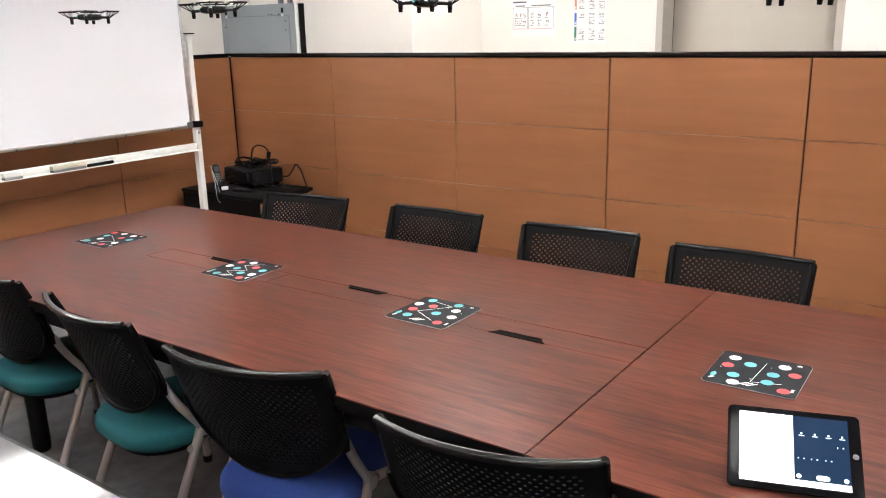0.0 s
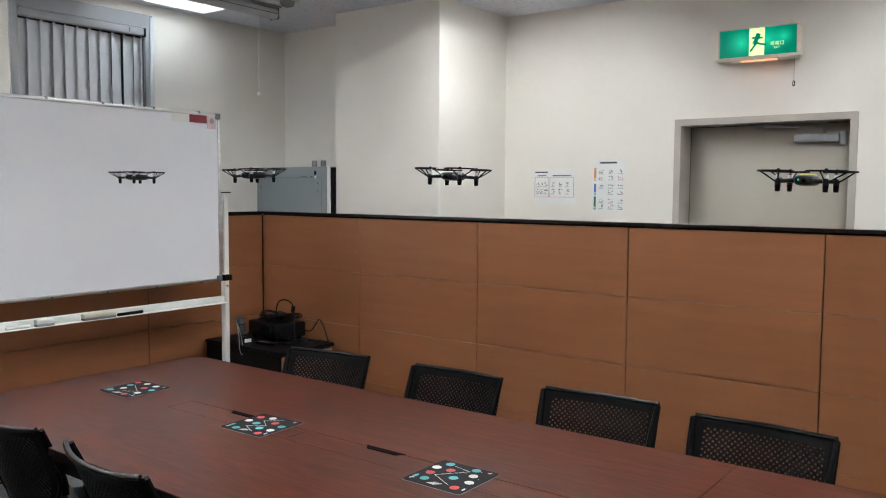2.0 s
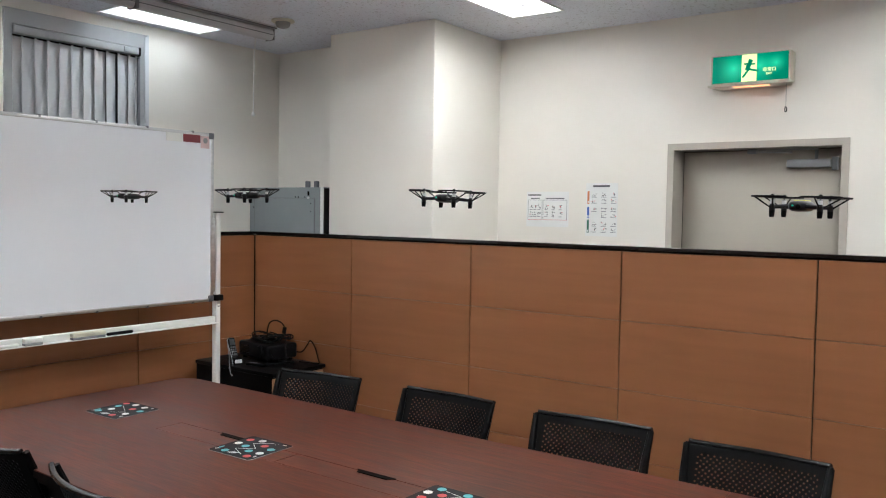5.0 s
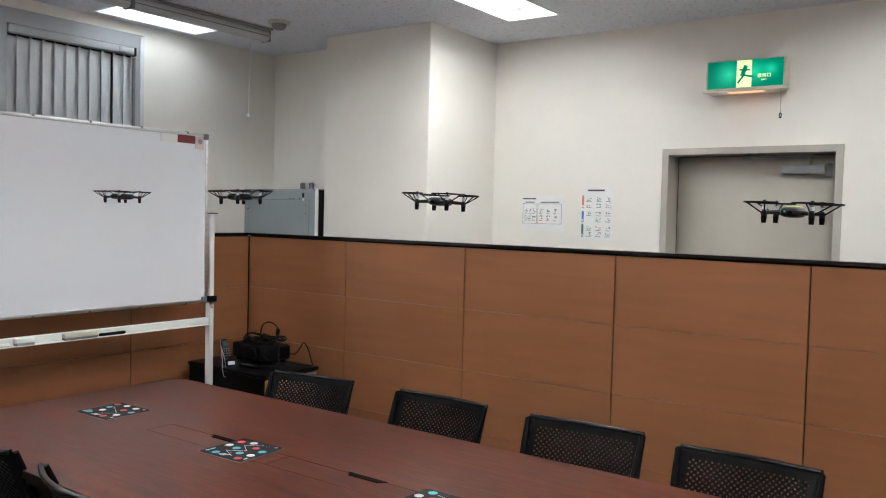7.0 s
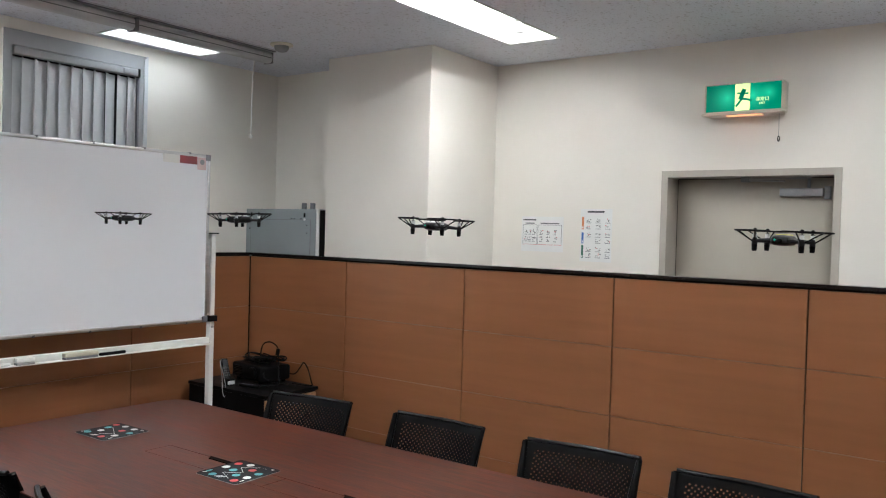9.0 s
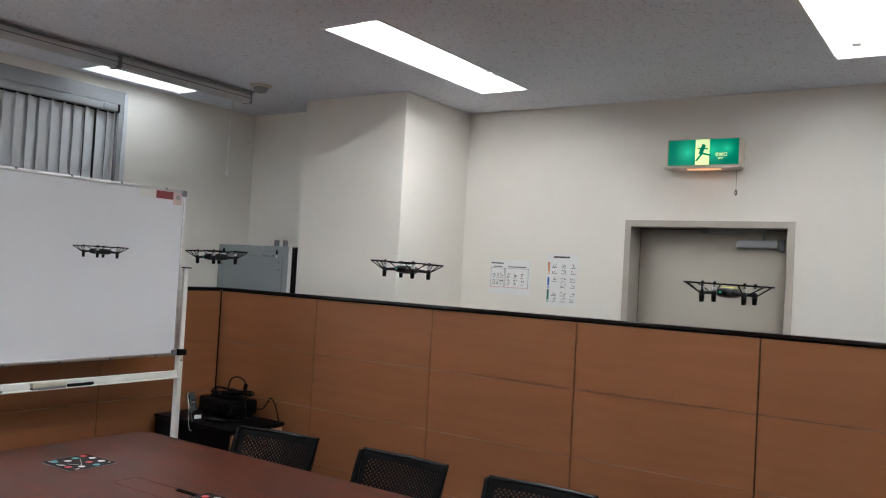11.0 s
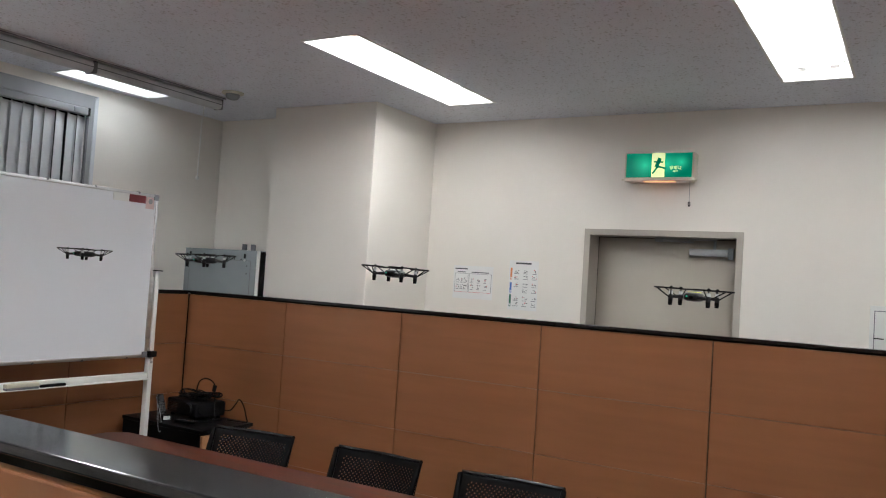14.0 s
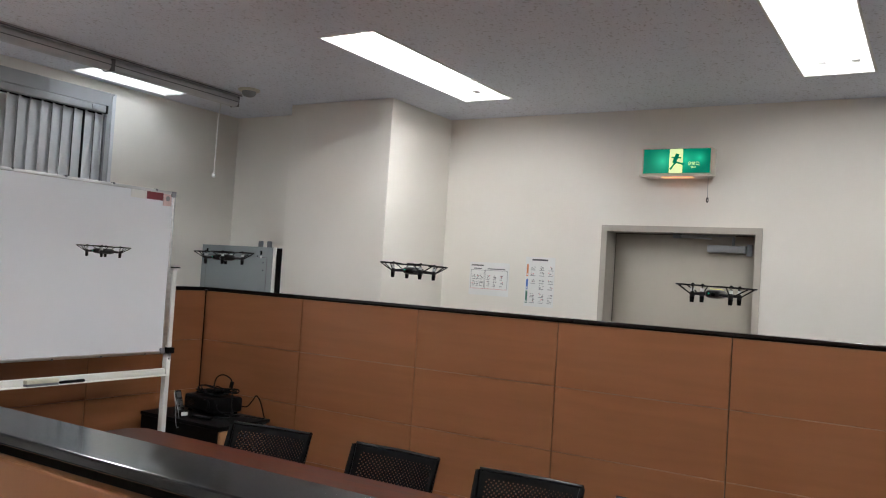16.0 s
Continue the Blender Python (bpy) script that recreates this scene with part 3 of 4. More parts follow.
def shell_point(u, v):
    """The back's surface: u across (-1 to 1), v up (0 to 1)."""
    hw = 0.236 * (1 - 0.40 * (1 - min(1.0, v / 0.48)) ** 2.3)
    x = u * hw
    drop = 0.032 * (1 - abs(u) ** 2.5) * (1 - min(1.0, v / 0.5)) ** 2
    return Vector((x, -0.150 - 0.055 * v + 0.056 * (1 - v) - 0.050 * (1 - (x / 0.24) ** 2), 0.482 + 0.302 * v - drop - 0.010 * v * (1 - abs(u) ** 3)))


def perforated_back():
    bm = bmesh.new()
    nu, nv = 47, 31
    grid = [[bm.verts.new(shell_point(-1 + 2 * i / nu, j / nv)) for i in range(nu + 1)] for j in range(nv + 1)]
    for j in range(nv):
        for i in range(nu):
            a, b, c, d = grid[j][i], grid[j][i + 1], grid[j + 1][i + 1], grid[j + 1][i]
            solid_cell = (i + j) % 2 or i < 4 or i > nu - 5 or j < 3 or j > nv - 4
            if solid_cell:
                bm.faces.new((a, b, c, d))
                continue
            mid = (a.co + b.co + c.co + d.co) / 4
            ex, ez = (b.co - a.co) / 2, (d.co - a.co) / 2
            ring = [bm.verts.new(mid + 0.68 * (math.cos(radians(225 + 45 * k)) * ex + math.sin(radians(225 + 45 * k)) * ez)) for k in range(8)]
            corners = (a, b, c, d)
            for k in range(4):
                bm.faces.new((corners[k], ring[2 * k + 1], ring[2 * k]))
                bm.faces.new((corners[k], corners[(k + 1) % 4], ring[2 * k + 1]))
                bm.faces.new((corners[(k + 1) % 4], ring[(2 * k + 2) % 8], ring[2 * k + 1]))
    bmesh.ops.recalc_face_normals(bm, faces=bm.faces[:])
    return bm


def chair_master(seat_material, label):
    ch = base("chair", pose(0, 0, 0), label, "chair", "chairs round the meeting table")
    back = part("backrest", perforated_back(), M_CHAIR, ch, "perforated black plastic shell")
    mod = back.modifiers.new("thickness", "SOLIDIFY")
    mod.thickness, mod.offset = 0.004, 0.0
    top = [shell_point(0.965 * (-1 + k / 12), 1.0) + Vector((0, -0.004, 0.002)) for k in range(25)]
    bm = tube_along(top, 0.0, 10, radii=[0.009 + 0.0015 * (1 - abs(k - 12) / 12) for k in range(25)])
    part("top_rim", bm, M_DARK, back, "rounded top rim")
    low = [shell_point(-1, 0.5 - 0.5 * k / 10) for k in range(10)] + [shell_point(-1 + k / 8, 0.0) for k in range(17)] + [shell_point(1, 0.5 * k / 10) for k in range(1, 11)]
    part("lower_rim", tube_along([p + Vector((0, -0.003, 0)) for p in low], 0.0075, 8), M_CHAIR, back)
    for s in (-1, 1):
        arm = []
        for k in range(9):
            p = shell_point(s, 1.0 - 0.80 * k / 8)
            arm.append(Vector((s * (0.230 - 0.002 * k), p.y + 0.007 + 0.010 * k / 8, p.z - 0.003)))
        part("back_arm", tube_along(arm, 0.0, 8, radii=[0.011 + 0.004 * min(1, k / 3) for k in range(9)]), M_CHAIR, ch, "thick black back arm")
        a = arm[-1]
        joint = Vector((s * 0.214, 0.005, 0.385))
        part("back_tube", tube_along(smooth_path([a + Vector((0, 0, 0.03)), (s * 0.218, a.y + 0.040, a.z - 0.05), joint], 5), 0.0125, 10), M_STEEL, ch, "satin metal tube")
        part("rear_leg", tube_along(smooth_path([joint + Vector((0, 0, 0.03)), (s * 0.216, -0.06, 0.27), (s * 0.220, -0.185, 0.012)], 5), 0.0135, 10), M_STEEL, ch, "satin metal leg")
        part("front_leg", tube_along(smooth_path([joint + Vector((0, 0.03, 0)), (s * 0.216, 0.17, 0.33), (s * 0.220, 0.25, 0.19), (s * 0.224, 0.275, 0.012)], 5), 0.0135, 10), M_STEEL, ch, "satin metal leg")
        part("pivot", moved(lathe(((0.012, -0.016), (0.019, -0.012), (0.019, 0.012), (0.012, 0.016)), 14), pose(joint.x, joint.y, joint.z, 0, 90, 0)), M_STEEL, ch)
        part("pivot_arm", tube_along(((joint.x, joint.y - 0.055, 0.335), (s * 0.18, 0.03, 0.335), (s * 0.12, 0.06, 0.345)), 0.011, 8), M_STEEL, ch)
        for y in (-0.185, 0.275):
            part("foot_cap", moved(lathe(((0.016, 0.0), (0.017, 0.004), (0.017, 0.022), (0.015, 0.025)), 12), pose(s * (0.220 if y < 0 else 0.224), y, 0)), M_BLACK, ch)
    bm = prism(round_rect(-0.205, 0.205, -0.185, 0.255, 0.15, 10), 0.338, 0.398)
    edges = [e for e in bm.edges if abs(e.verts[0].co.z - e.verts[1].co.z) < 1e-6]
    bmesh.ops.bevel(bm, geom=edges, offset=0.024, segments=4, affect="EDGES", profile=0.5)
    part("seat", bm, seat_material, ch, "upholstered seat cushion")
    part("seat_pan", prism(round_rect(-0.18, 0.18, -0.16, 0.23, 0.13, 8), 0.322, 0.341), M_BLACK, ch)
    return ch


teal_chair = chair_master(M_TEAL, "black perforated-back chair with a teal fabric seat and metal legs")
blue_chair = chair_master(M_BLUE, "black perforated-back chair with a blue fabric seat and metal legs")
NEAR = ((1.553, -2.485, 1.0, 0), (2.210, -2.510, -5.0, 0), (2.895, -2.528, 11.5, 1), (3.586, -2.542, 10.7, 1))
FAR = ((1.633, -1.015, 188.5, 1), (2.352, -0.968, 180, 1), (3.022, -0.966, 184, 1), (3.633, -1.006, 180, 0))
first = {0: teal_chair, 1: blue_chair}
used = set()
for x, y, a, c in NEAR + FAR:
    # x, y give the middle between the two top corners of the back
    m = pose(x, y, 0, 0, 0, a) @ pose(0, 0.205, 0)
    if c in used:
        copy_thing(first[c], m)
    else:
        first[c].matrix_basis = m
        used.add(c)


# ---- mission mats with printed dots ----
M_MAT = surface("black_mat", (0.010, 0.011, 0.013), (0.018, 0.020, 0.023), 0.65, scale=(20, 20, 20), fine=500, bump=0.1, spec=0.1)
M_MAT_EDGE = plain("mat_edge", (0.25, 0.26, 0.27), 0.6)
# each mat has its own order of dots (T cyan, W white, R red) and its own zigzag
INK_OF = {"T": M_TEAL_INK, "W": M_WHITE_INK, "R": M_RED}
DOTS_A = (("R", 0.08, 0.86), ("W", 0.35, 0.90), ("T", 0.15, 0.63), ("W", 0.69, 0.88), ("W", 0.26, 0.40), ("R", 0.61, 0.65), ("T", 0.17, 0.16), ("T", 0.89, 0.64), ("W", 0.84, 0.34), ("R", 0.71, 0.13))
DOTS_B = (("R", 0.14, 0.81), ("W", 0.38, 0.88), ("W", 0.12, 0.55), ("T", 0.36, 0.50), ("R", 0.64, 0.69), ("T", 0.88, 0.61), ("T", 0.27, 0.12), ("T", 0.63, 0.33), ("W", 0.88, 0.35), ("R", 0.83, 0.11))
DOTS_C = (("T", 0.19, 0.90), ("W", 0.10, 0.675), ("R", 0.16, 0.44), ("R", 0.35, 0.69), ("T", 0.66, 0.91), ("T", 0.24, 0.20), ("W", 0.76, 0.69), ("T", 0.57, 0.46), ("W", 0.86, 0.44), ("R", 0.81, 0.155))
DOTS_D = (("W", 0.16, 0.82), ("R", 0.14, 0.56), ("T", 0.37, 0.70), ("W", 0.74, 0.81), ("T", 0.27, 0.30), ("T", 0.67, 0.52), ("R", 0.89, 0.62), ("W", 0.32, 0.09), ("T", 0.66, 0.27), ("R", 0.87, 0.12))
ZIGZAG_A = ((0.24, 0.68), (0.71, 0.42), (0.47, 0.24))
ZIGZAG_B = ((0.64, 0.89), (0.36, 0.68), (0.62, 0.49), (0.33, 0.30), (0.66, 0.14))
ZIGZAG_C = ((0.295, 0.86), (0.61, 0.80), (0.28, 0.404), (0.67, 0.196))
ZIGZAG_D = ((0.53, 0.82), (0.49, 0.20), (0.80, 0.30))


def disc(x, y, z0, z1, rx, ry=None, n=20):
    ry = ry or rx
    return prism([(x + rx * math.cos(2 * math.pi * k / n), y + ry * math.sin(2 * math.pi * k / n)) for k in range(n)], z0, z1)


def bar(x0, y0, x1, y1, w, z0, z1):
    d = Vector((x1 - x0, y1 - y0)).normalized() * (w / 2)
    return prism([(x0 - d.y, y0 + d.x), (x0 + d.y, y0 - d.x), (x1 + d.y, y1 - d.x), (x1 - d.y, y1 + d.x)], z0, z1)


def landing_mat(dots, zigzag):
    S = 0.209
    mt = base("landing_mat", pose(0, 0, 0), "black square mat printed with red, white and cyan dots", "mat", "landing mats on the table")
    part("sheet", prism(round_rect(-S / 2, S / 2, -S / 2, S / 2, 0.012), 0.0, 0.0026, 0.0006), M_MAT, mt, smooth=False)
    part("edge", prism(round_rect(-S / 2 - 0.0012, S / 2 + 0.0012, -S / 2 - 0.0012, S / 2 + 0.0012, 0.013), 0.0, 0.0014), M_MAT_EDGE, mt, "pale cut edge", smooth=False)
    h0, h1 = 0.0026, 0.0030
    for ink, a, b in dots:
        part("dot", disc((a - 0.5) * S * 0.97, (b - 0.5) * S * 0.97, h0, h1, 0.0145), INK_OF[ink], mt, smooth=False)
    for (a, b), (c, d) in zip(zigzag, zigzag[1:]):
        part("stroke", bar((a - 0.5) * S, (b - 0.5) * S, (c - 0.5) * S, (d - 0.5) * S, 0.0015, h0, h1 - 0.0001), M_WHITE_INK, mt, smooth=False)
    part("rocket_mark", disc(-0.088, -0.058, h0, h1, 0.006, 0.015), M_TEAL_INK, mt, smooth=False)
    part("rocket_mark", bar(-0.092, -0.083, -0.084, -0.072, 0.006, h0, h1), M_WHITE_INK, mt, smooth=False)
    for k in (-1, 0, 1):
        part("probe_mark", bar(-0.014 + 0.010 * k, -0.088, 0.006 + 0.010 * k, -0.068, 0.0035, h0, h1), M_WHITE_INK, mt, smooth=False)
    for k in (0, 45, 90, 135):
        c, s = 0.007 * math.cos(radians(k)), 0.007 * math.sin(radians(k))
        part("star_mark", bar(0.078 - c, 0.088 - s, 0.078 + c, 0.088 + s, 0.0012, h0, h1 - 0.0001), M_WHITE_INK, mt, smooth=False)
    part("label_bar", bar(0.092, -0.075, 0.092, -0.058, 0.006, h0, h1), M_WHITE_INK, mt, smooth=False)
    random.seed(5)
    for k in range(7):
        x, y = random.uniform(-0.09, 0.09), random.uniform(-0.09, 0.09)
        part("speck", disc(x, y, h0, h1 - 0.0001, 0.0012, n=8), M_WHITE_INK, mt, smooth=False)
    return mt


MATS = ((1.318, -1.842, 0.5, DOTS_A, ZIGZAG_A), (2.142, -1.864, 1.5, DOTS_B, ZIGZAG_B), (2.989, -1.874, -0.5, DOTS_C, ZIGZAG_C), (3.906, -1.823, 1.0, DOTS_D, ZIGZAG_D))
for x, y, a, dots, zigzag in MATS:
    landing_mat(dots, zigzag).matrix_basis = pose(x, y, TABLE_Z + 0.0008, 0, 0, a)


# ---- small quadcopters hovering over their mats ----
M_SHELL = surface("drone_black", (0.005, 0.005, 0.006), (0.010, 0.010, 0.012), 0.3, scale=(20, 20, 20), fine=600, bump=0.08, spec=0.25)
M_LED = glow("green_led", (0.02, 0.45, 0.28), 0.10)
M_YELLOW = plain("yellow_sticker", (0.70, 0.66, 0.10), 0.6)


def drone_master(sticker, label):
    dr = base("quadcopter", pose(0, 0, 0), label, "drone", "small drones")
    b = bmesh.new()
    bmesh.ops.create_uvsphere(b, u_segments=24, v_segments=14, radius=1.0)
    for v in b.verts:
        p = v.co
        q = Vector([math.copysign(abs(c) ** 0.62, c) for c in p])
        v.co = (q.x * 0.0215, q.y * 0.049, 0.020 + q.z * 0.0125)
    body = part("body", b, M_SHELL, dr, "glossy dark body shell")
    part("battery_cover", moved(box(-0.012, 0.012, -0.022, 0.026, -0.001, 0.0016, 0.001), pose(0, 0.004, 0.0322)), sticker, body, "pale label on top")
    part("camera_eye", moved(lathe(((0.005, 0), (0.005, 0.004), (0.003, 0.005)), 12), pose(0.006, -0.0485, 0.019, 90, 0, 0)), M_SLOT, body)
    part("status_light", moved(lathe(((0.0022, 0), (0.0022, 0.002)), 8), pose(-0.006, -0.0488, 0.021, 90, 0, 0)), M_LED, body, "small green light")
    for sx in (-1, 1):
        for sy in (-1, 1):
            mx, my = sx * 0.050, sy * 0.046
            part("arm", tube_along(((sx * 0.012, sy * 0.030, 0.020), (mx, my, 0.017)), 0.0, 8, radii=[0.0055, 0.0042]), M_SHELL, dr)
            motor = part("motor", moved(lathe(((0.0052, 0.0), (0.0066, 0.002), (0.0066, 0.012), (0.0048, 0.014), (0.0048, 0.026), (0.0015, 0.027), (0.0015, 0.036)), 14), pose(mx, my, 0.008)), M_SHELL, dr)
            part("motor_can", moved(lathe(((0.0051, 0), (0.0051, 0.009)), 14), pose(mx, my, 0.024)), M_ALU, motor, "silver motor can")
            part("foot", moved(lathe(((0.0048, -0.006), (0.0056, -0.004), (0.0066, 0.009)), 12), pose(mx, my, 0.0)), M_BLACK, dr, "black rubber foot")
            a0 = math.degrees(math.atan2(sy, sx))
            bm = bmesh.new()
            for s in (0, 180):
                blade = [(0.003, -0.002), (0.012, -0.0048), (0.030, -0.0040), (0.0375, -0.0005), (0.030, 0.0026), (0.012, 0.0030), (0.003, 0.002)]
                merge(bm, moved(prism(blade, -0.0005, 0.0006), pose(0, 0, 0, 8, 0, s)))
            merge(bm, lathe(((0.004, -0.002), (0.004, 0.003), (0.002, 0.005)), 10))
            part("propeller", moved(bm, pose(mx, my, 0.041, 0, 0, a0 + 60 * sx)), M_BLACK, dr, "two-blade propeller")
            R = 0.043
            ring = [(mx + R * math.cos(radians(a0 - 100 + 200 * k / 16)), my + R * math.sin(radians(a0 - 100 + 200 * k / 16)), 0.040) for k in range(17)]
            guard = part("propeller_guard", tube_along(ring, 0.0022, 6), M_BLACK, dr, "black propeller guard hoop")
            for w in (-62, 0, 62) if (sx + sy) else (-48, 48):
                e = (mx + R * math.cos(radians(a0 + w)), my + R * math.sin(radians(a0 + w)), 0.039)
                part("strut", tube_along(((mx + 0.005 * math.cos(radians(a0 + w)), my + 0.005 * math.sin(radians(a0 + w)), 0.016), e), 0.0017, 6), M_BLACK, guard)
    return dr


pale = drone_master(M_WHITE_INK, "small black quadcopter with guard hoops, hovering above the table")
lime = drone_master(M_YELLOW, "small black quadcopter with a yellow label, hovering above the table")
pale.matrix_basis = pose(1.330, -1.818, 1.589, 0, 0, 0)
copy_thing(pale, pose(2.115, -1.863, 1.592, 1, -1, -6))
copy_thing(pale, pose(2.983, -1.868, 1.584, -1, 1, 4))
lime.matrix_basis = pose(3.927, -1.820, 1.571, 0, 1, -2)


# ---- tablet propped on its folded cover ----
M_SCREEN_W = glow("tablet_white", (0.95, 0.96, 1.0), 0.75)
M_SCREEN_D = glow("tablet_navy", (0.0012, 0.010, 0.027), 0.6)
M_GLASSBLACK = surface("tablet_glass", (0.002, 0.002, 0.0024), (0.003, 0.003, 0.004), 0.22, fine=40, bump=0.005, spec=0.06)
tab = base("tablet", pose(4.101, -2.327, TABLE_Z + 0.001, 0, 0, 18.2) @ Matrix.Scale(0.95, 4), "propped black tablet, its screen half white and half navy", "tablet")
# local x along the long side, z up the face before it leans back
body = part("tablet_body", moved(prism(round_rect(-0.12, 0.12, 0.0, 0.1695, 0.011, 5), -0.0075, 0.0, 0.0015), pose(0, 0, 0.007, 38, 0, 0)), M_GLASSBLACK, tab, "slim black tablet body")


def on_face(bm, lift):
    return moved(bm, pose(0, 0, 0.007, 38, 0, 0) @ pose(0, 0, lift))


part("screen", on_face(box(-0.098, 0.0, 0.014, 0.157, 0, 0.0006), 0.0), M_SCREEN_W, tab, "bright white half of the screen", smooth=False)
part("screen", on_face(box(0.0, 0.098, 0.026, 0.157, 0, 0.0006), 0.0), M_SCREEN_D, tab, "dark navy half of the screen", smooth=False)
part("screen", on_face(box(0.0, 0.098, 0.014, 0.026, 0, 0.0006), 0.0), M_SCREEN_W, tab, smooth=False)
M_ICON = glow("tablet_icons", (0.7, 0.8, 0.85), 0.35)
for k in range(4):
    part("icon", on_face(bar(0.010 + 0.024 * k, 0.117, 0.020 + 0.024 * k, 0.117, 0.0016, 0, 0.0009), 0.0), M_ICON, tab, smooth=False)
    part("icon", on_face(disc(0.015 + 0.024 * k, 0.1215, 0, 0.0009, 0.0022, n=8), 0.0), M_ICON, tab, smooth=False)
for x, y in ((0.008, 0.070), (0.031, 0.070), (0.056, 0.070), (0.078, 0.099)):
    for d in (0, 0.010):
        part("icon", on_face(disc(x + d, y, 0, 0.0009, 0.0014, n=8), 0.0), M_ICON, tab, smooth=False)
for x, r in ((0.008, 0.0045), (0.090, 0.0045)):
    part("button_mark", on_face(disc(x, 0.034, 0, 0.0009, r, n=16), 0.0), M_ICON, tab, smooth=False)
part("button_mark", on_face(prism(round_rect(0.038, 0.062, 0.029, 0.039, 0.0049), 0, 0.0009), 0.0), M_ICON, tab, smooth=False)
part("home_button", on_face(disc(0.109, 0.0848, 0, 0.0008, 0.0055, n=20), 0.0), M_GREY_INK, tab, "round home button", smooth=False)
back = [(0.03, 0.0), (0.130, 0.0), (0.108, 0.075)]
bm = prism(back, -0.075, 0.075)
part("folded_cover", moved(bm, pose(0, 0.0, 0, 90, 0, 90) @ pose(0, 0, 0)), M_BLACK, tab, "folded black cover used as a stand", smooth=False)


# ---- low cabinet in the corner ----
CZ = 0.60
cab = base("low_cabinet", pose(0.416, -0.315, 0), "low black cabinet with wooden drawer fronts in the corner", "cabinet")
part("body", box(-0.357, 0.338, -0.213, 0.213, 0.03, CZ - 0.022, 0.003), M_BLACK, cab, smooth=False)
part("top", box(-0.362, 0.362, -0.218, 0.218, CZ - 0.022, CZ, 0.004), M_BLACK, cab, "matt black top board")
part("plinth", box(-0.33, 0.32, -0.19, 0.19, 0.0, 0.03), M_BLACK, cab, smooth=False)
M_FRONT = surface("beech_front", (0.34, 0.165, 0.075), (0.41, 0.21, 0.10), 0.5, scale=(6, 30, 6), fine=300, bump=0.05)
for k in range(3):
    z0 = 0.045 + 0.176 * k
    dr = part("drawer", box(0.338, 0.356, -0.205, 0.205, z0, z0 + 0.170, 0.003), M_FRONT, cab, "light wood drawer front")
    part("handle", box(0.352, 0.364, -0.05, 0.05, z0 + 0.120, z0 + 0.135, 0.003), M_GREY_INK, dr)
part("side_recess", box(0.02, 0.20, -0.2155, -0.2125, 0.26, 0.48), M_SLOT, cab, "glossy black side panel", smooth=False)

# ---- projector with its cables ----
pr = base("projector", pose(0.36, -0.20, CZ, 0, 0, -8), "black projector with coiled cables lying on the cabinet", "projector")
part("body", box(-0.165, 0.165, -0.115, 0.115, 0.016, 0.112, 0.016, 3), M_BLACK, pr, "black plastic case")
part("lens_ring", moved(lathe(((0.036, 0), (0.04, 0.008), (0.034, 0.018), (0.028, 0.018)), 20), pose(0.09, -0.113, 0.066, 90, 0, 0)), M_BLACK, pr)
part("lens", moved(lathe(((0.027, 0), (0.024, 0.006), (0.01, 0.010)), 20), pose(0.09, -0.118, 0.066, 90, 0, 0)), M_NIGHT, pr)
for k in range(6):
    part("vent_slat", box(-0.14, -0.04, -0.1175, -0.1140, 0.036 + 0.010 * k, 0.041 + 0.010 * k), M_DARK, pr, smooth=False)
for x in (-0.13, 0.13):
    for y in (-0.085, 0.085):
        part("foot", moved(lathe(((0.012, 0), (0.012, 0.02)), 12), pose(x, y, 0)), M_SLOT, pr)
for k in range(5):
    part("socket", box(-0.166, -0.163, -0.08 + 0.03 * k, -0.065 + 0.03 * k, 0.04, 0.055), M_GREY_INK, pr, smooth=False)

M_CABLE = surface("cable_black", (0.002, 0.002, 0.0023), (0.004, 0.004, 0.0045), 0.5, fine=400, bump=0.05, spec=0.1)
coil = []
for k in range(90):
    t = k / 90 * 4.3 * 2 * math.pi
    coil.append((0.31 + (0.088 + 0.010 * math.sin(2.3 * t)) * math.cos(t), -0.20 + (0.058 + 0.008 * math.cos(1.7 * t)) * math.sin(t), CZ + 0.118 + 0.0045 * t / 6.28 + 0.004 * math.sin(3.1 * t)))
solid("coiled_cable", tube_along(coil, 0.0040, 6), M_CABLE, "coiled black cable lying on the projector", "cable")
loop = smooth_path([(0.36, -0.20, CZ + 0.128), (0.40, -0.24, CZ + 0.19), (0.44, -0.255, CZ + 0.245), (0.49, -0.245, CZ + 0.262), (0.545, -0.235, CZ + 0.235),
                    (0.57, -0.245, CZ + 0.17), (0.60, -0.27, CZ + 0.09), (0.62, -0.29, CZ + 0.02), (0.58, -0.33, CZ + 0.006), (0.50, -0.36, CZ + 0.006)], 7)
power = solid("power_cable", tube_along(loop, 0.0045, 6), M_CABLE, "black power cable looping over the projector", "cable")
part("plug", moved(box(-0.011, 0.011, -0.009, 0.009, -0.022, 0.022, 0.004), pose(0.553, -0.237, CZ + 0.205, 0, 12, 0)), M_BLACK, power)
wire = smooth_path([(0.47, -0.12, CZ + 0.06), (0.56, -0.10, CZ + 0.05), (0.615, -0.10, CZ + 0.10), (0.655, -0.11, CZ + 0.135), (0.70, -0.115, CZ + 0.10),
                    (0.735, -0.12, CZ + 0.03), (0.755, -0.135, CZ + 0.006), (0.70, -0.16, CZ + 0.006), (0.62, -0.17, CZ + 0.006)], 7)
solid("signal_cable", tube_along(wire, 0.0042, 6), M_CABLE, "black signal cable curving to the cabinet top", "cable")
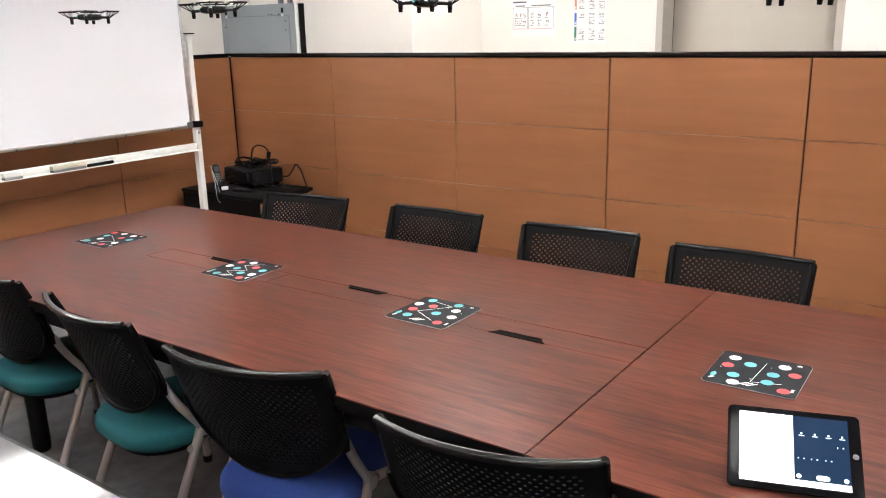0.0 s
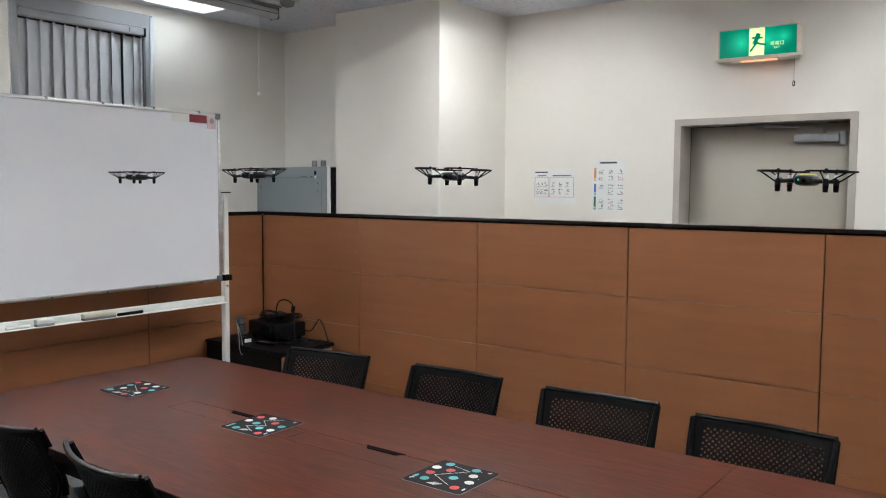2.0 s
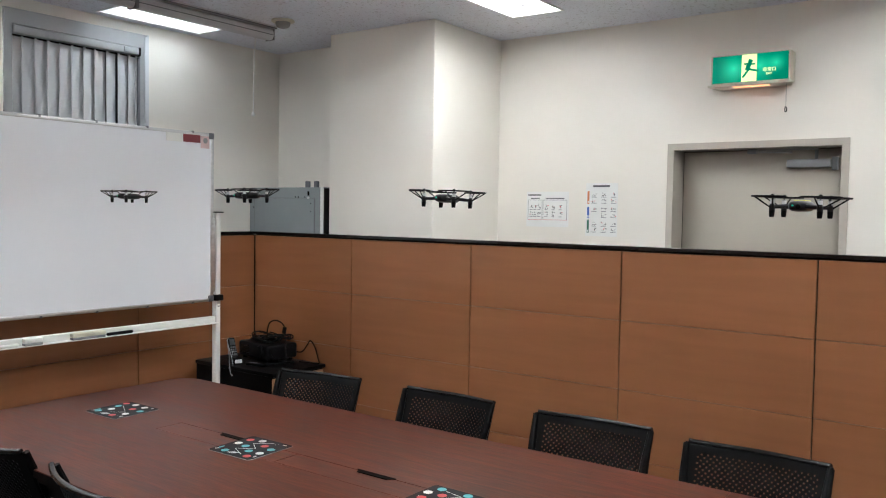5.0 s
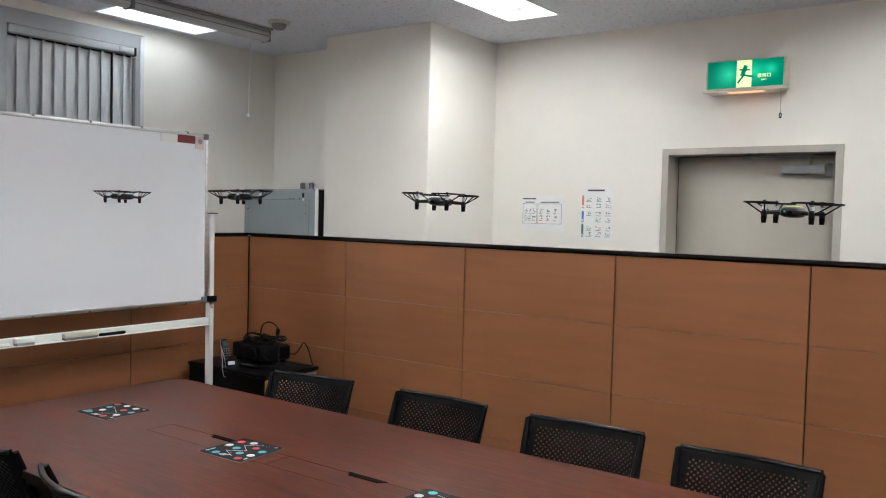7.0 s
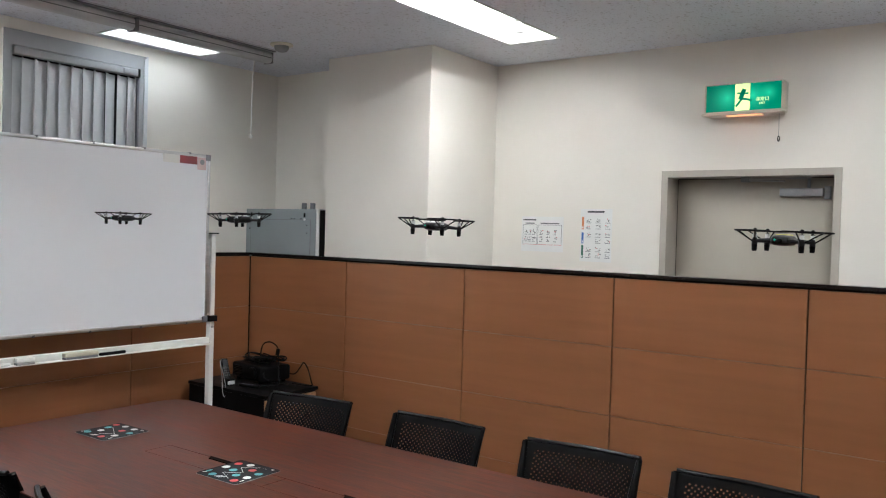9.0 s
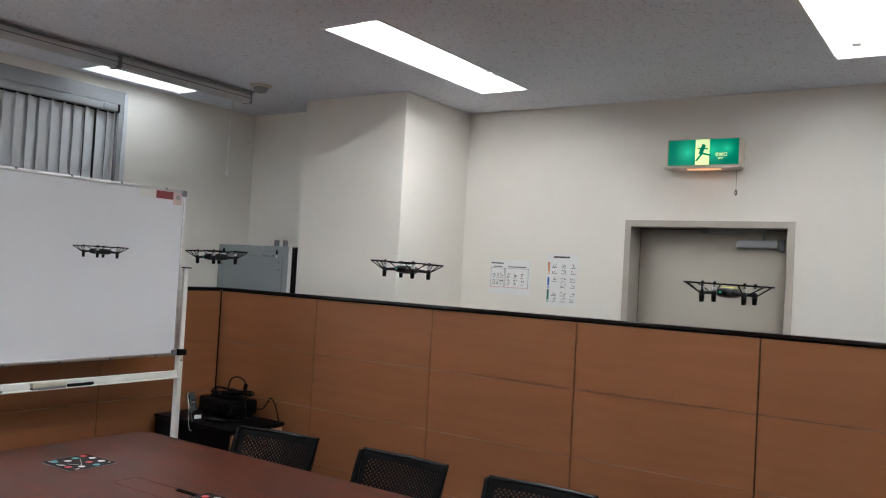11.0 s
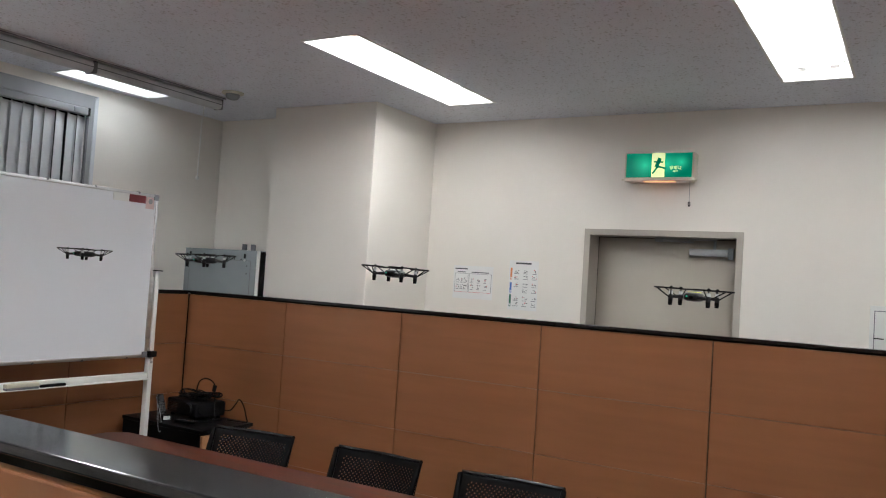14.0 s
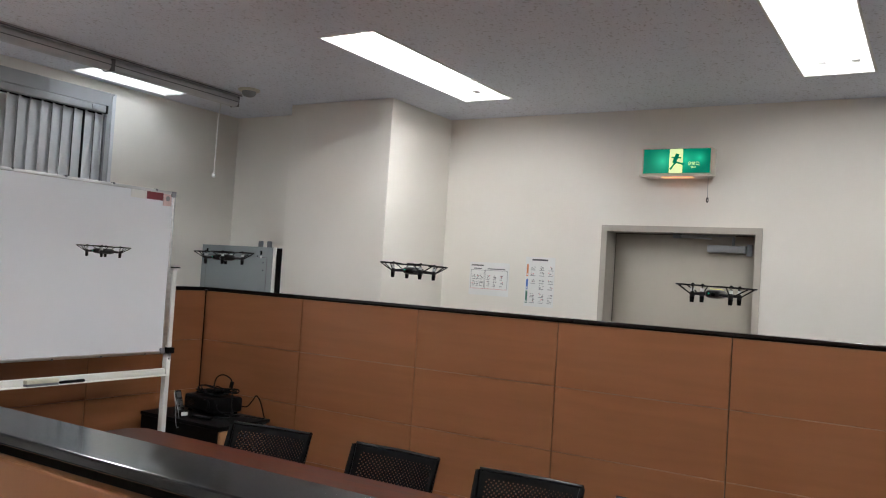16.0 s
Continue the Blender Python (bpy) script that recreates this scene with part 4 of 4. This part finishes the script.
wire = smooth_path([(0.50, -0.30, CZ + 0.09), (0.54, -0.33, CZ + 0.05), (0.60, -0.31, CZ + 0.03), (0.64, -0.25, CZ + 0.02), (0.60, -0.20, CZ + 0.006), (0.55, -0.35, CZ + 0.006), (0.46, -0.37, CZ + 0.006)], 7)
solid("signal_cable", tube_along(wire, 0.0038, 6), M_CABLE, "thin black cable beside the projector", "cable")
for k, (cx, cy, rx, ry, turns, z) in enumerate(((0.40, -0.21, 0.085, 0.055, 2.6, 0.122), (0.335, -0.17, 0.11, 0.05, 2.2, 0.138), (0.44, -0.17, 0.06, 0.06, 3.1, 0.134))):
    path = []
    for j in range(60):
        t = j / 60 * turns * 2 * math.pi + k
        path.append((cx + rx * (1 + 0.18 * math.sin(0.7 * t + k)) * math.cos(t), cy + ry * (1 + 0.2 * math.cos(1.3 * t)) * math.sin(t + 0.3 * k), CZ + z + 0.010 + 0.010 * math.sin(2.1 * t + 1.7 * k)))
    solid("tangled_cable", tube_along(path, 0.0045, 6), M_CABLE, "tangled black cable heaped on the projector", "cable", "tangled cables")
rem = base("remote_control", pose(0.50, -0.415, CZ, 0, 0, 12), "slim black remote control lying on the cabinet", "remote control")
part("case", box(-0.07, 0.07, -0.018, 0.018, 0.0, 0.016, 0.006, 3), M_BLACK, rem)
for k in range(4):
    part("key", box(-0.05 + 0.022 * k, -0.038 + 0.022 * k, -0.006, 0.006, 0.016, 0.0175), M_GREY_INK, rem, smooth=False)

M_PHONE_KEY = plain("phone_key", (0.035, 0.037, 0.04), 0.5)
# ---- handset standing in its charger ----
ph = base("cordless_phone", pose(0.345, -0.455, CZ, 0, 0, 75), "dark cordless handset with a strap standing in a charger", "phone")
part("charger", box(-0.032, 0.032, -0.05, 0.04, 0.0, 0.04, 0.010, 3), M_BLACK, ph)
part("charger_label", moved(box(-0.022, 0.022, -0.001, 0.001, -0.011, 0.011), pose(0.0, -0.0515, 0.021)), M_PAPER, ph, "white paper label", smooth=False)
hs = part("handset", moved(box(-0.023, 0.023, -0.011, 0.011, 0.0, 0.150, 0.008, 3), pose(0, 0.0, 0.018, -27, 0, 0)), M_DARK, ph, "dark grey handset")
part("display", moved(box(-0.016, 0.016, -0.0125, -0.0105, 0.10, 0.138), pose(0, 0.0, 0.018, -27, 0, 0)), M_NIGHT, hs, smooth=False)
for k in range(4):
    for j in range(3):
        part("key", moved(box(-0.017 + 0.013 * j, -0.008 + 0.013 * j, -0.0125, -0.0105, 0.035 + 0.015 * k, 0.044 + 0.015 * k), pose(0, 0.0, 0.018, -27, 0, 0)), M_PHONE_KEY, hs, smooth=False)
strap = smooth_path([(-0.02, 0.06, 0.150), (-0.05, 0.0, 0.135), (-0.062, -0.055, 0.05), (-0.068, -0.078, -0.02), (-0.058, -0.085, -0.055), (-0.045, -0.08, -0.03), (-0.045, -0.05, 0.05), (-0.03, 0.055, 0.14)], 6)
part("strap", tube_along(strap, 0.0022, 6), M_MAT_EDGE, ph, "grey hanging strap")

# ---- grey steel cabinet behind the partition ----
gb = base("steel_cabinet", pose(0.033, 0.34, 0.008), "grey-blue steel cabinet standing behind the partition", "cabinet")
part("carcass", box(-0.365, 0.385, -0.105, 0.105, -0.008, 1.712, 0.003), M_GREYBOX, gb)
part("back_board", box(0.386, 0.43, -0.10, 0.105, 0.0, 1.705), M_CORE, gb, "dark edge strip", smooth=False)
part("door_panel", box(-0.31, 0.30, -0.1085, -0.1045, 0.06, 1.635, 0.002), M_GREYBOX, gb, "flat steel door")
part("panel_groove", box(-0.314, 0.304, -0.1064, -0.1045, 0.056, 1.639), M_GREY_INK, gb, smooth=False)
part("edge_strip", box(0.362, 0.386, -0.112, -0.10, 0.0, 1.712, 0.002), M_WHITE, gb, "pale front edge")
for x in (-0.305, 0.245):
    part("lock", box(x - 0.006, x + 0.006, -0.113, -0.104, 1.655, 1.685, 0.002), M_SLOT, gb)
    part("lock_knob", moved(lathe(((0.009, 0), (0.009, 0.006), (0.005, 0.008)), 12), pose(x, -0.105, 1.640, 90, 0, 0)), M_ALU, gb)
for x, z in ((-0.20, 1.645), (0.115, 1.645), (0.145, 1.645), (0.21, 1.645), (-0.322, 1.57), (0.27, 1.60), (0.27, 1.545)):
    part("screw_hole", moved(lathe(((0.0045, 0), (0.0045, 0.003)), 10), pose(x, -0.106, z, 90, 0, 0)), M_SLOT, gb)
for x in (0.180, 0.265):
    part("stud", moved(lathe(((0.018, 0), (0.018, 0.04), (0.016, 0.045)), 16), pose(x, -0.05, 1.712)), M_GREY_INK, gb, "short metal stud")
part("side_knob", moved(lathe(((0.015, 0), (0.017, 0.02), (0.012, 0.026)), 12), pose(-0.365, -0.08, 1.64, 0, -90, 0)), M_GREY_INK, gb)

# ---- roll-up screen case under the ceiling ----
SX = 0.30
M_CASE = surface("pale_grey_case", (0.52, 0.525, 0.55), (0.57, 0.575, 0.60), 0.45, scale=(3, 3, 3), fine=220, bump=0.04)
rs = base("projection_screen", pose(SX, 0, 2.66), "rolled-up projection screen in a pale grey case under the ceiling", "projection screen")
bm = prism(round_rect(-0.038, 0.038, -0.034, 0.034, 0.026, 6), -2.75, -0.145)
part("case", moved(bm, pose(0, 0, 0.028, -90, 0, 0)), M_CASE, rs, "pale grey metal case")
part("rail", box(0.004, 0.070, -2.75, -0.148, 0.060, 0.0735), M_ALU, rs, smooth=False)
part("rail_groove", box(0.066, 0.0715, -2.75, -0.148, 0.0585, 0.064), M_GREY_INK, rs, smooth=False)
part("case_seam", box(0.0360, 0.0385, -2.74, -0.150, 0.022, 0.027), M_GREY_INK, rs, smooth=False)
part("end_cap", box(-0.04, 0.04, -0.147, -0.140, -0.008, 0.074, 0.003), M_GREY_INK, rs, "grey end cap")
for y in (-1.13, -2.2):
    part("bracket", box(-0.042, 0.042, y - 0.012, y + 0.012, -0.008, 0.074, 0.003), M_GREY_INK, rs, "grey bracket")
part("pull_cord", tube_along(((-0.06, -0.21, 0.03), (-0.075, -0.21, -0.1), (-0.08, -0.21, -0.47)), 0.0036, 6), M_WHITE, rs, "white pull cord")
part("pull_ball", moved(lathe(((0.004, -0.014), (0.011, -0.009), (0.0135, 0), (0.011, 0.009), (0.004, 0.014)), 14), pose(-0.08, -0.21, -0.483)), M_WHITE, rs, "white ball")

# ---- smoke detector ----
sd = base("smoke_detector", pose(0.53, -0.245, CEIL), "beige round detector on the ceiling", "smoke detector")
part("base_plate", moved(lathe(((0.07, 0.0), (0.072, -0.008), (0.06, -0.014)), 28), pose(0, 0, 0)), M_CREAM, sd, "cream base plate")
part("dome", moved(lathe(((0.046, -0.013), (0.045, -0.028), (0.036, -0.042), (0.018, -0.049), (0.004, -0.05)), 28), pose(0, 0, 0)), M_MAT_EDGE, sd, "grey dome")

# ---- exit sign ----
def lit_panel(name, low, high, strength, spots):
    """A translucent sign face lit by small lamps behind it: brighter round each lamp."""
    m, nt, b = nodes_of(name)
    N = nt.nodes.new
    co = N("ShaderNodeTexCoord")
    total = None
    for x, z, r in spots:
        off = N("ShaderNodeMapping")
        off.inputs["Location"].default_value = (-x / r, 0, -z / r)
        off.inputs["Scale"].default_value = (1 / r, 0, 1 / r)
        link(nt, co, "Object", off, "Vector")
        g = N("ShaderNodeTexGradient")
        g.gradient_type = "QUADRATIC_SPHERE"
        link(nt, off, "Vector", g, "Vector")
        if total is None:
            total = g
        else:
            add = N("ShaderNodeMath")
            add.operation, add.use_clamp = "ADD", True
            nt.links.new(total.outputs["Fac" if total.type == "TEX_GRADIENT" else 0], add.inputs[0])
            link(nt, g, "Fac", add, 1)
            total = add
    ramp = N("ShaderNodeValToRGB")
    ramp.color_ramp.elements[0].color, ramp.color_ramp.elements[1].color = (*low, 1), (*high, 1)
    nt.links.new(total.outputs["Fac" if total.type == "TEX_GRADIENT" else 0], ramp.inputs["Fac"])
    link(nt, ramp, "Color", b, "Emission Color")
    b.inputs["Base Color"].default_value = (*low, 1)
    b.inputs["Emission Strength"].default_value = strength
    b.inputs["Roughness"].default_value = 0.25
    b.inputs["Specular IOR Level"].default_value = 0.2
    return m


M_SIGN = lit_panel("exit_green", (0.0, 0.17, 0.095), (0.05, 0.95, 0.50), 0.55, ((-0.085, 0.095, 0.11), (0.055, 0.10, 0.11), (0.14, 0.11, 0.07)))
M_SIGN_PALE = glow("exit_pale", (0.80, 0.93, 0.42), 0.75)
M_SIGN_MARK = glow("exit_mark", (0.0, 0.22, 0.12), 0.30)
M_WARM = glow("sign_lamp", (1.0, 0.45, 0.22), 1.2)
sg = base("exit_sign", pose(3.040, 0.87, 2.290), "lit green emergency exit sign on the wall above the door", "sign")
part("housing", box(-0.213, 0.213, 0.0, 0.107, 0.010, 0.174, 0.004), M_CREAM, sg, "cream plastic housing")
tray = [(-0.226, -0.010), (0.226, -0.010), (0.200, 0.104), (-0.200, 0.104)]
part("lower_tray", prism(tray, -0.002, 0.011, 0.003), M_CREAM, sg, "cream lower tray")
part("lower_lamp", box(-0.09, 0.10, 0.005, 0.045, -0.006, -0.0015), M_WARM, sg, "small orange lamp", smooth=False)
part("green_panel", box(-0.203, 0.203, -0.003, 0.0, 0.019, 0.168), M_SIGN, sg, "glowing green panel", smooth=False)
part("pale_panel", box(-0.042, 0.038, -0.0045, -0.003, 0.020, 0.167), M_SIGN_PALE, sg, "pale doorway symbol", smooth=False)
for x in (-0.208, 0.208):
    part("side_clip", box(x - 0.003, x + 0.003, -0.004, 0.0, 0.060, 0.120, 0.001), M_CREAM, sg)


def on_sign(bm):
    return moved(bm, pose(0, -0.0045, 0, 90, 0, 0))


# the symbol, as plain slanted bars
for a, b, c, d, w in ((-0.014, 0.080, 0.008, 0.138, 0.024), (-0.036, 0.042, 0.000, 0.090, 0.012), (-0.004, 0.086, 0.050, 0.072, 0.012), (-0.030, 0.116, 0.030, 0.112, 0.010)):
    part("symbol_bar", on_sign(bar(a, b, c, d, w, 0, 0.0012)), M_SIGN_MARK, sg, smooth=False)


def lettering(text, size, material, parent, m):
    cu = bpy.data.curves.new("lettering", "FONT")
    cu.body, cu.size, cu.extrude, cu.align_x = text, size, 0.0004, "CENTER"
    tmp = bpy.data.objects.new("lettering", cu)
    scene.collection.objects.link(tmp)
    bpy.context.view_layer.update()
    me = bpy.data.meshes.new_from_object(tmp.evaluated_get(bpy.context.evaluated_depsgraph_get()))
    bpy.data.objects.remove(tmp)
    me.materials.clear()
    me.materials.append(material)
    ob = new("lettering", me)
    ob.parent = parent
    ob.matrix_basis = m
    return ob


lettering("非常口", 0.024, M_SIGN_PALE, sg, pose(0.105, -0.0042, 0.068, 90, 0, 0))
lettering("EXIT", 0.015, M_SIGN_PALE, sg, pose(0.105, -0.0042, 0.050, 90, 0, 0))
part("pull_cord", tube_along(((0.185, 0.04, 0.0), (0.186, 0.04, -0.125)), 0.0015, 6), M_MAT_EDGE, sg)
part("cord_ring", moved(tube_along([(0.005 * math.cos(k * math.pi / 6), 0, 0.014 * math.sin(k * math.pi / 6)) for k in range(12)], 0.003, 6, closed=True), pose(0.186, 0.04, -0.140)), M_SLOT, sg, "dark ring on a cord")


# ---- notices on the wall: sheets with unreadable print as bars ----
def notice(name, x0, x1, z0, z1, label):
    n = base(name, pose((x0 + x1) / 2, Y_BACK - 0.0005, z0), label, "poster")
    w, h = (x1 - x0) / 2, z1 - z0
    part("sheet", box(-w, w, -0.0014, 0, 0, h), M_PAPER, n, smooth=False)
    return n, w, h


def mark(n, x0, x1, z0, z1, material, name="print"):
    part(name, box(x0, x1, -0.0026 if name == "tab_label" else -0.0022, -0.0013, z0, z1), material, n, smooth=False)


random.seed(11)
M_PRINT = plain("dark_print", (0.06, 0.06, 0.07), 0.7)
INKS = (M_PRINT, M_PRINT, M_MAT_EDGE, M_PRINT, M_PRINT, M_GREY_INK, M_PRINT, M_RED, M_GREY_INK)
n, w, h = notice("notice", 1.582, 1.896, 1.478, 1.709, "white landscape notice sheet with small printed pictures")
mark(n, -w + 0.012, -w + 0.11, h - 0.026, h - 0.018, M_PRINT, "title_bar")
for a, b in ((-w + 0.012, -0.038), (-0.032, w - 0.012)):
    for z in (0.045, h - 0.056):
        mark(n, a, b, z, z + 0.002, M_RED if z < 0.1 else M_GREY_INK, "box_line")
    mark(n, a, a + 0.002, 0.047, h - 0.056, M_GREY_INK, "box_line")
    mark(n, b - 0.002, b, 0.047, h - 0.056, M_GREY_INK, "box_line")
    mark(n, a + 0.02, b - 0.02, h - 0.048, h - 0.041, M_GREY_INK, "heading_bar")
    cols = 3
    for r in range(2):
        for c in range(cols):
            x = a + 0.012 + (b - a - 0.02) * c / cols
            z = 0.118 - 0.046 * r
            for k in range(6):
                dx, dz = random.uniform(0, 0.022), random.uniform(0, 0.022)
                mark(n, x + dx, x + dx + random.uniform(0.003, 0.009), z + dz, z + dz + random.uniform(0.003, 0.008), random.choice(INKS), "picture")
            mark(n, x, x + 0.022, z - 0.007, z - 0.0035, M_GREY_INK, "caption_bar")
n, w, h = notice("notice", 2.018, 2.235, 1.426, 1.762, "white portrait notice sheet with coloured section tabs")
mark(n, -0.06, 0.055, h - 0.024, h - 0.013, M_PRINT, "title_bar")
for z0, z1, m in ((0.205, 0.285, M_ORANGE_INK), (0.115, 0.185, M_BLUE_INK), (0.022, 0.105, M_GREEN_INK)):
    mark(n, -w + 0.010, -w + 0.024, z0, z1, m, "section_tab")
    mark(n, -w + 0.013, -w + 0.021, z0 + 0.006, z0 + 0.018, M_PAPER, "tab_label")
    for r in range(2):
        for c in range(3):
            x, z = -w + 0.040 + 0.066 * c, z0 + 0.008 + r * 0.038
            if m is M_BLUE_INK and r == 0 and c == 0:
                continue
            for k in range(7):
                dx, dz = random.uniform(0, 0.034), random.uniform(0, 0.020)
                mark(n, x + dx, x + dx + random.uniform(0.002, 0.008), z + dz, z + dz + random.uniform(0.002, 0.007), random.choice(INKS), "picture")
            mark(n, x, x + 0.035, z - 0.005, z - 0.002, M_GREY_INK, "caption_bar")

# ---- white control box on the wall ----
wp = base("wall_box", pose(4.32, Y_BACK, 1.28), "white plastic control box on the wall", "control box")
part("cover", box(-0.10, 0.10, -0.03, 0.0, 0.0, 0.325, 0.004), M_WHITE, wp)
part("cover_groove", box(-0.079, 0.079, -0.0318, -0.0295, 0.026, 0.299), M_GREY_INK, wp, smooth=False)
part("cover_plate", box(-0.075, 0.075, -0.034, -0.029, 0.03, 0.295, 0.003), M_WHITE, wp)
part("slit", box(-0.078, -0.03, -0.0355, -0.0335, 0.145, 0.151), M_SLOT, wp, smooth=False)

# ---- things on the whiteboard ----
slip = base("magnet_strip", pose(WB_X + 0.0125, -0.80, 1.945), "white and red magnetic strips on the whiteboard", "magnet strip")
part("red_strip", box(-0.002, 0.001, -0.060, 0.058, 0.0, 0.046), M_CRIMSON, slip, "dark red strip", smooth=False)
part("white_strip", box(-0.002, 0.001, -0.172, -0.064, -0.002, 0.046), M_WHITE, slip, "white strip", smooth=False)
M_PINK = plain("pink_card", (0.66, 0.50, 0.50), 0.7)
card = base("card", pose(WB_X + 0.0128, -0.709, 1.916), "small pink card with a grey symbol on the whiteboard", "card")
part("sheet", box(-0.002, 0.0012, -0.030, 0.030, 0.0, 0.072), M_PINK, card, smooth=False)
part("symbol", moved(disc(0, 0, 0, 0.0006, 0.016), pose(0.0012, 0.002, 0.045, 0, 90, 0)), M_MAT_EDGE, card, smooth=False)
TRAY = 0.879
er = base("board_eraser", pose(WB_X + 0.026, -1.452, TRAY), "long beige whiteboard eraser on the tray", "eraser")
part("grip", box(-0.018, 0.018, -0.092, 0.092, 0.012, 0.034, 0.006), M_CREAM, er, "beige plastic grip")
part("felt", box(-0.017, 0.017, -0.090, 0.090, 0.0, 0.012, 0.002), M_GREY_INK, er, "grey felt")
er = base("board_eraser", pose(WB_X + 0.026, -1.742, TRAY), "short pale grey whiteboard eraser on the tray", "eraser")
part("grip", box(-0.018, 0.018, -0.046, 0.046, 0.012, 0.036, 0.006), M_PAPER, er, "pale grip")
part("felt", box(-0.017, 0.017, -0.044, 0.044, 0.0, 0.012, 0.002), M_MAT_EDGE, er, "grey felt")


def pen(y, length, material, cap, label):
    p = base("marker_pen", pose(WB_X + 0.026, y, TRAY + 0.0085, 0, 0, 2), label, "marker")
    part("barrel", moved(lathe(((0.006, 0), (0.0085, 0.004), (0.0085, length * 0.66)), 12), pose(0, -length / 2, 0, -90, 0, 0)), material, p)
    part("pen_cap", moved(lathe(((0.009, 0), (0.009, length * 0.30), (0.006, length * 0.34)), 12), pose(0, length * 0.16, 0, -90, 0, 0)), cap, p)


pen(-1.27, 0.155, M_BLACK, M_BLACK, "black whiteboard marker lying on the tray")
pen(-1.87, 0.12, M_WHITE, M_WHITE, "white marker lying on the tray")
pen(-2.02, 0.12, M_WHITE, M_BLUE_INK, "white marker with a blue cap on the tray")
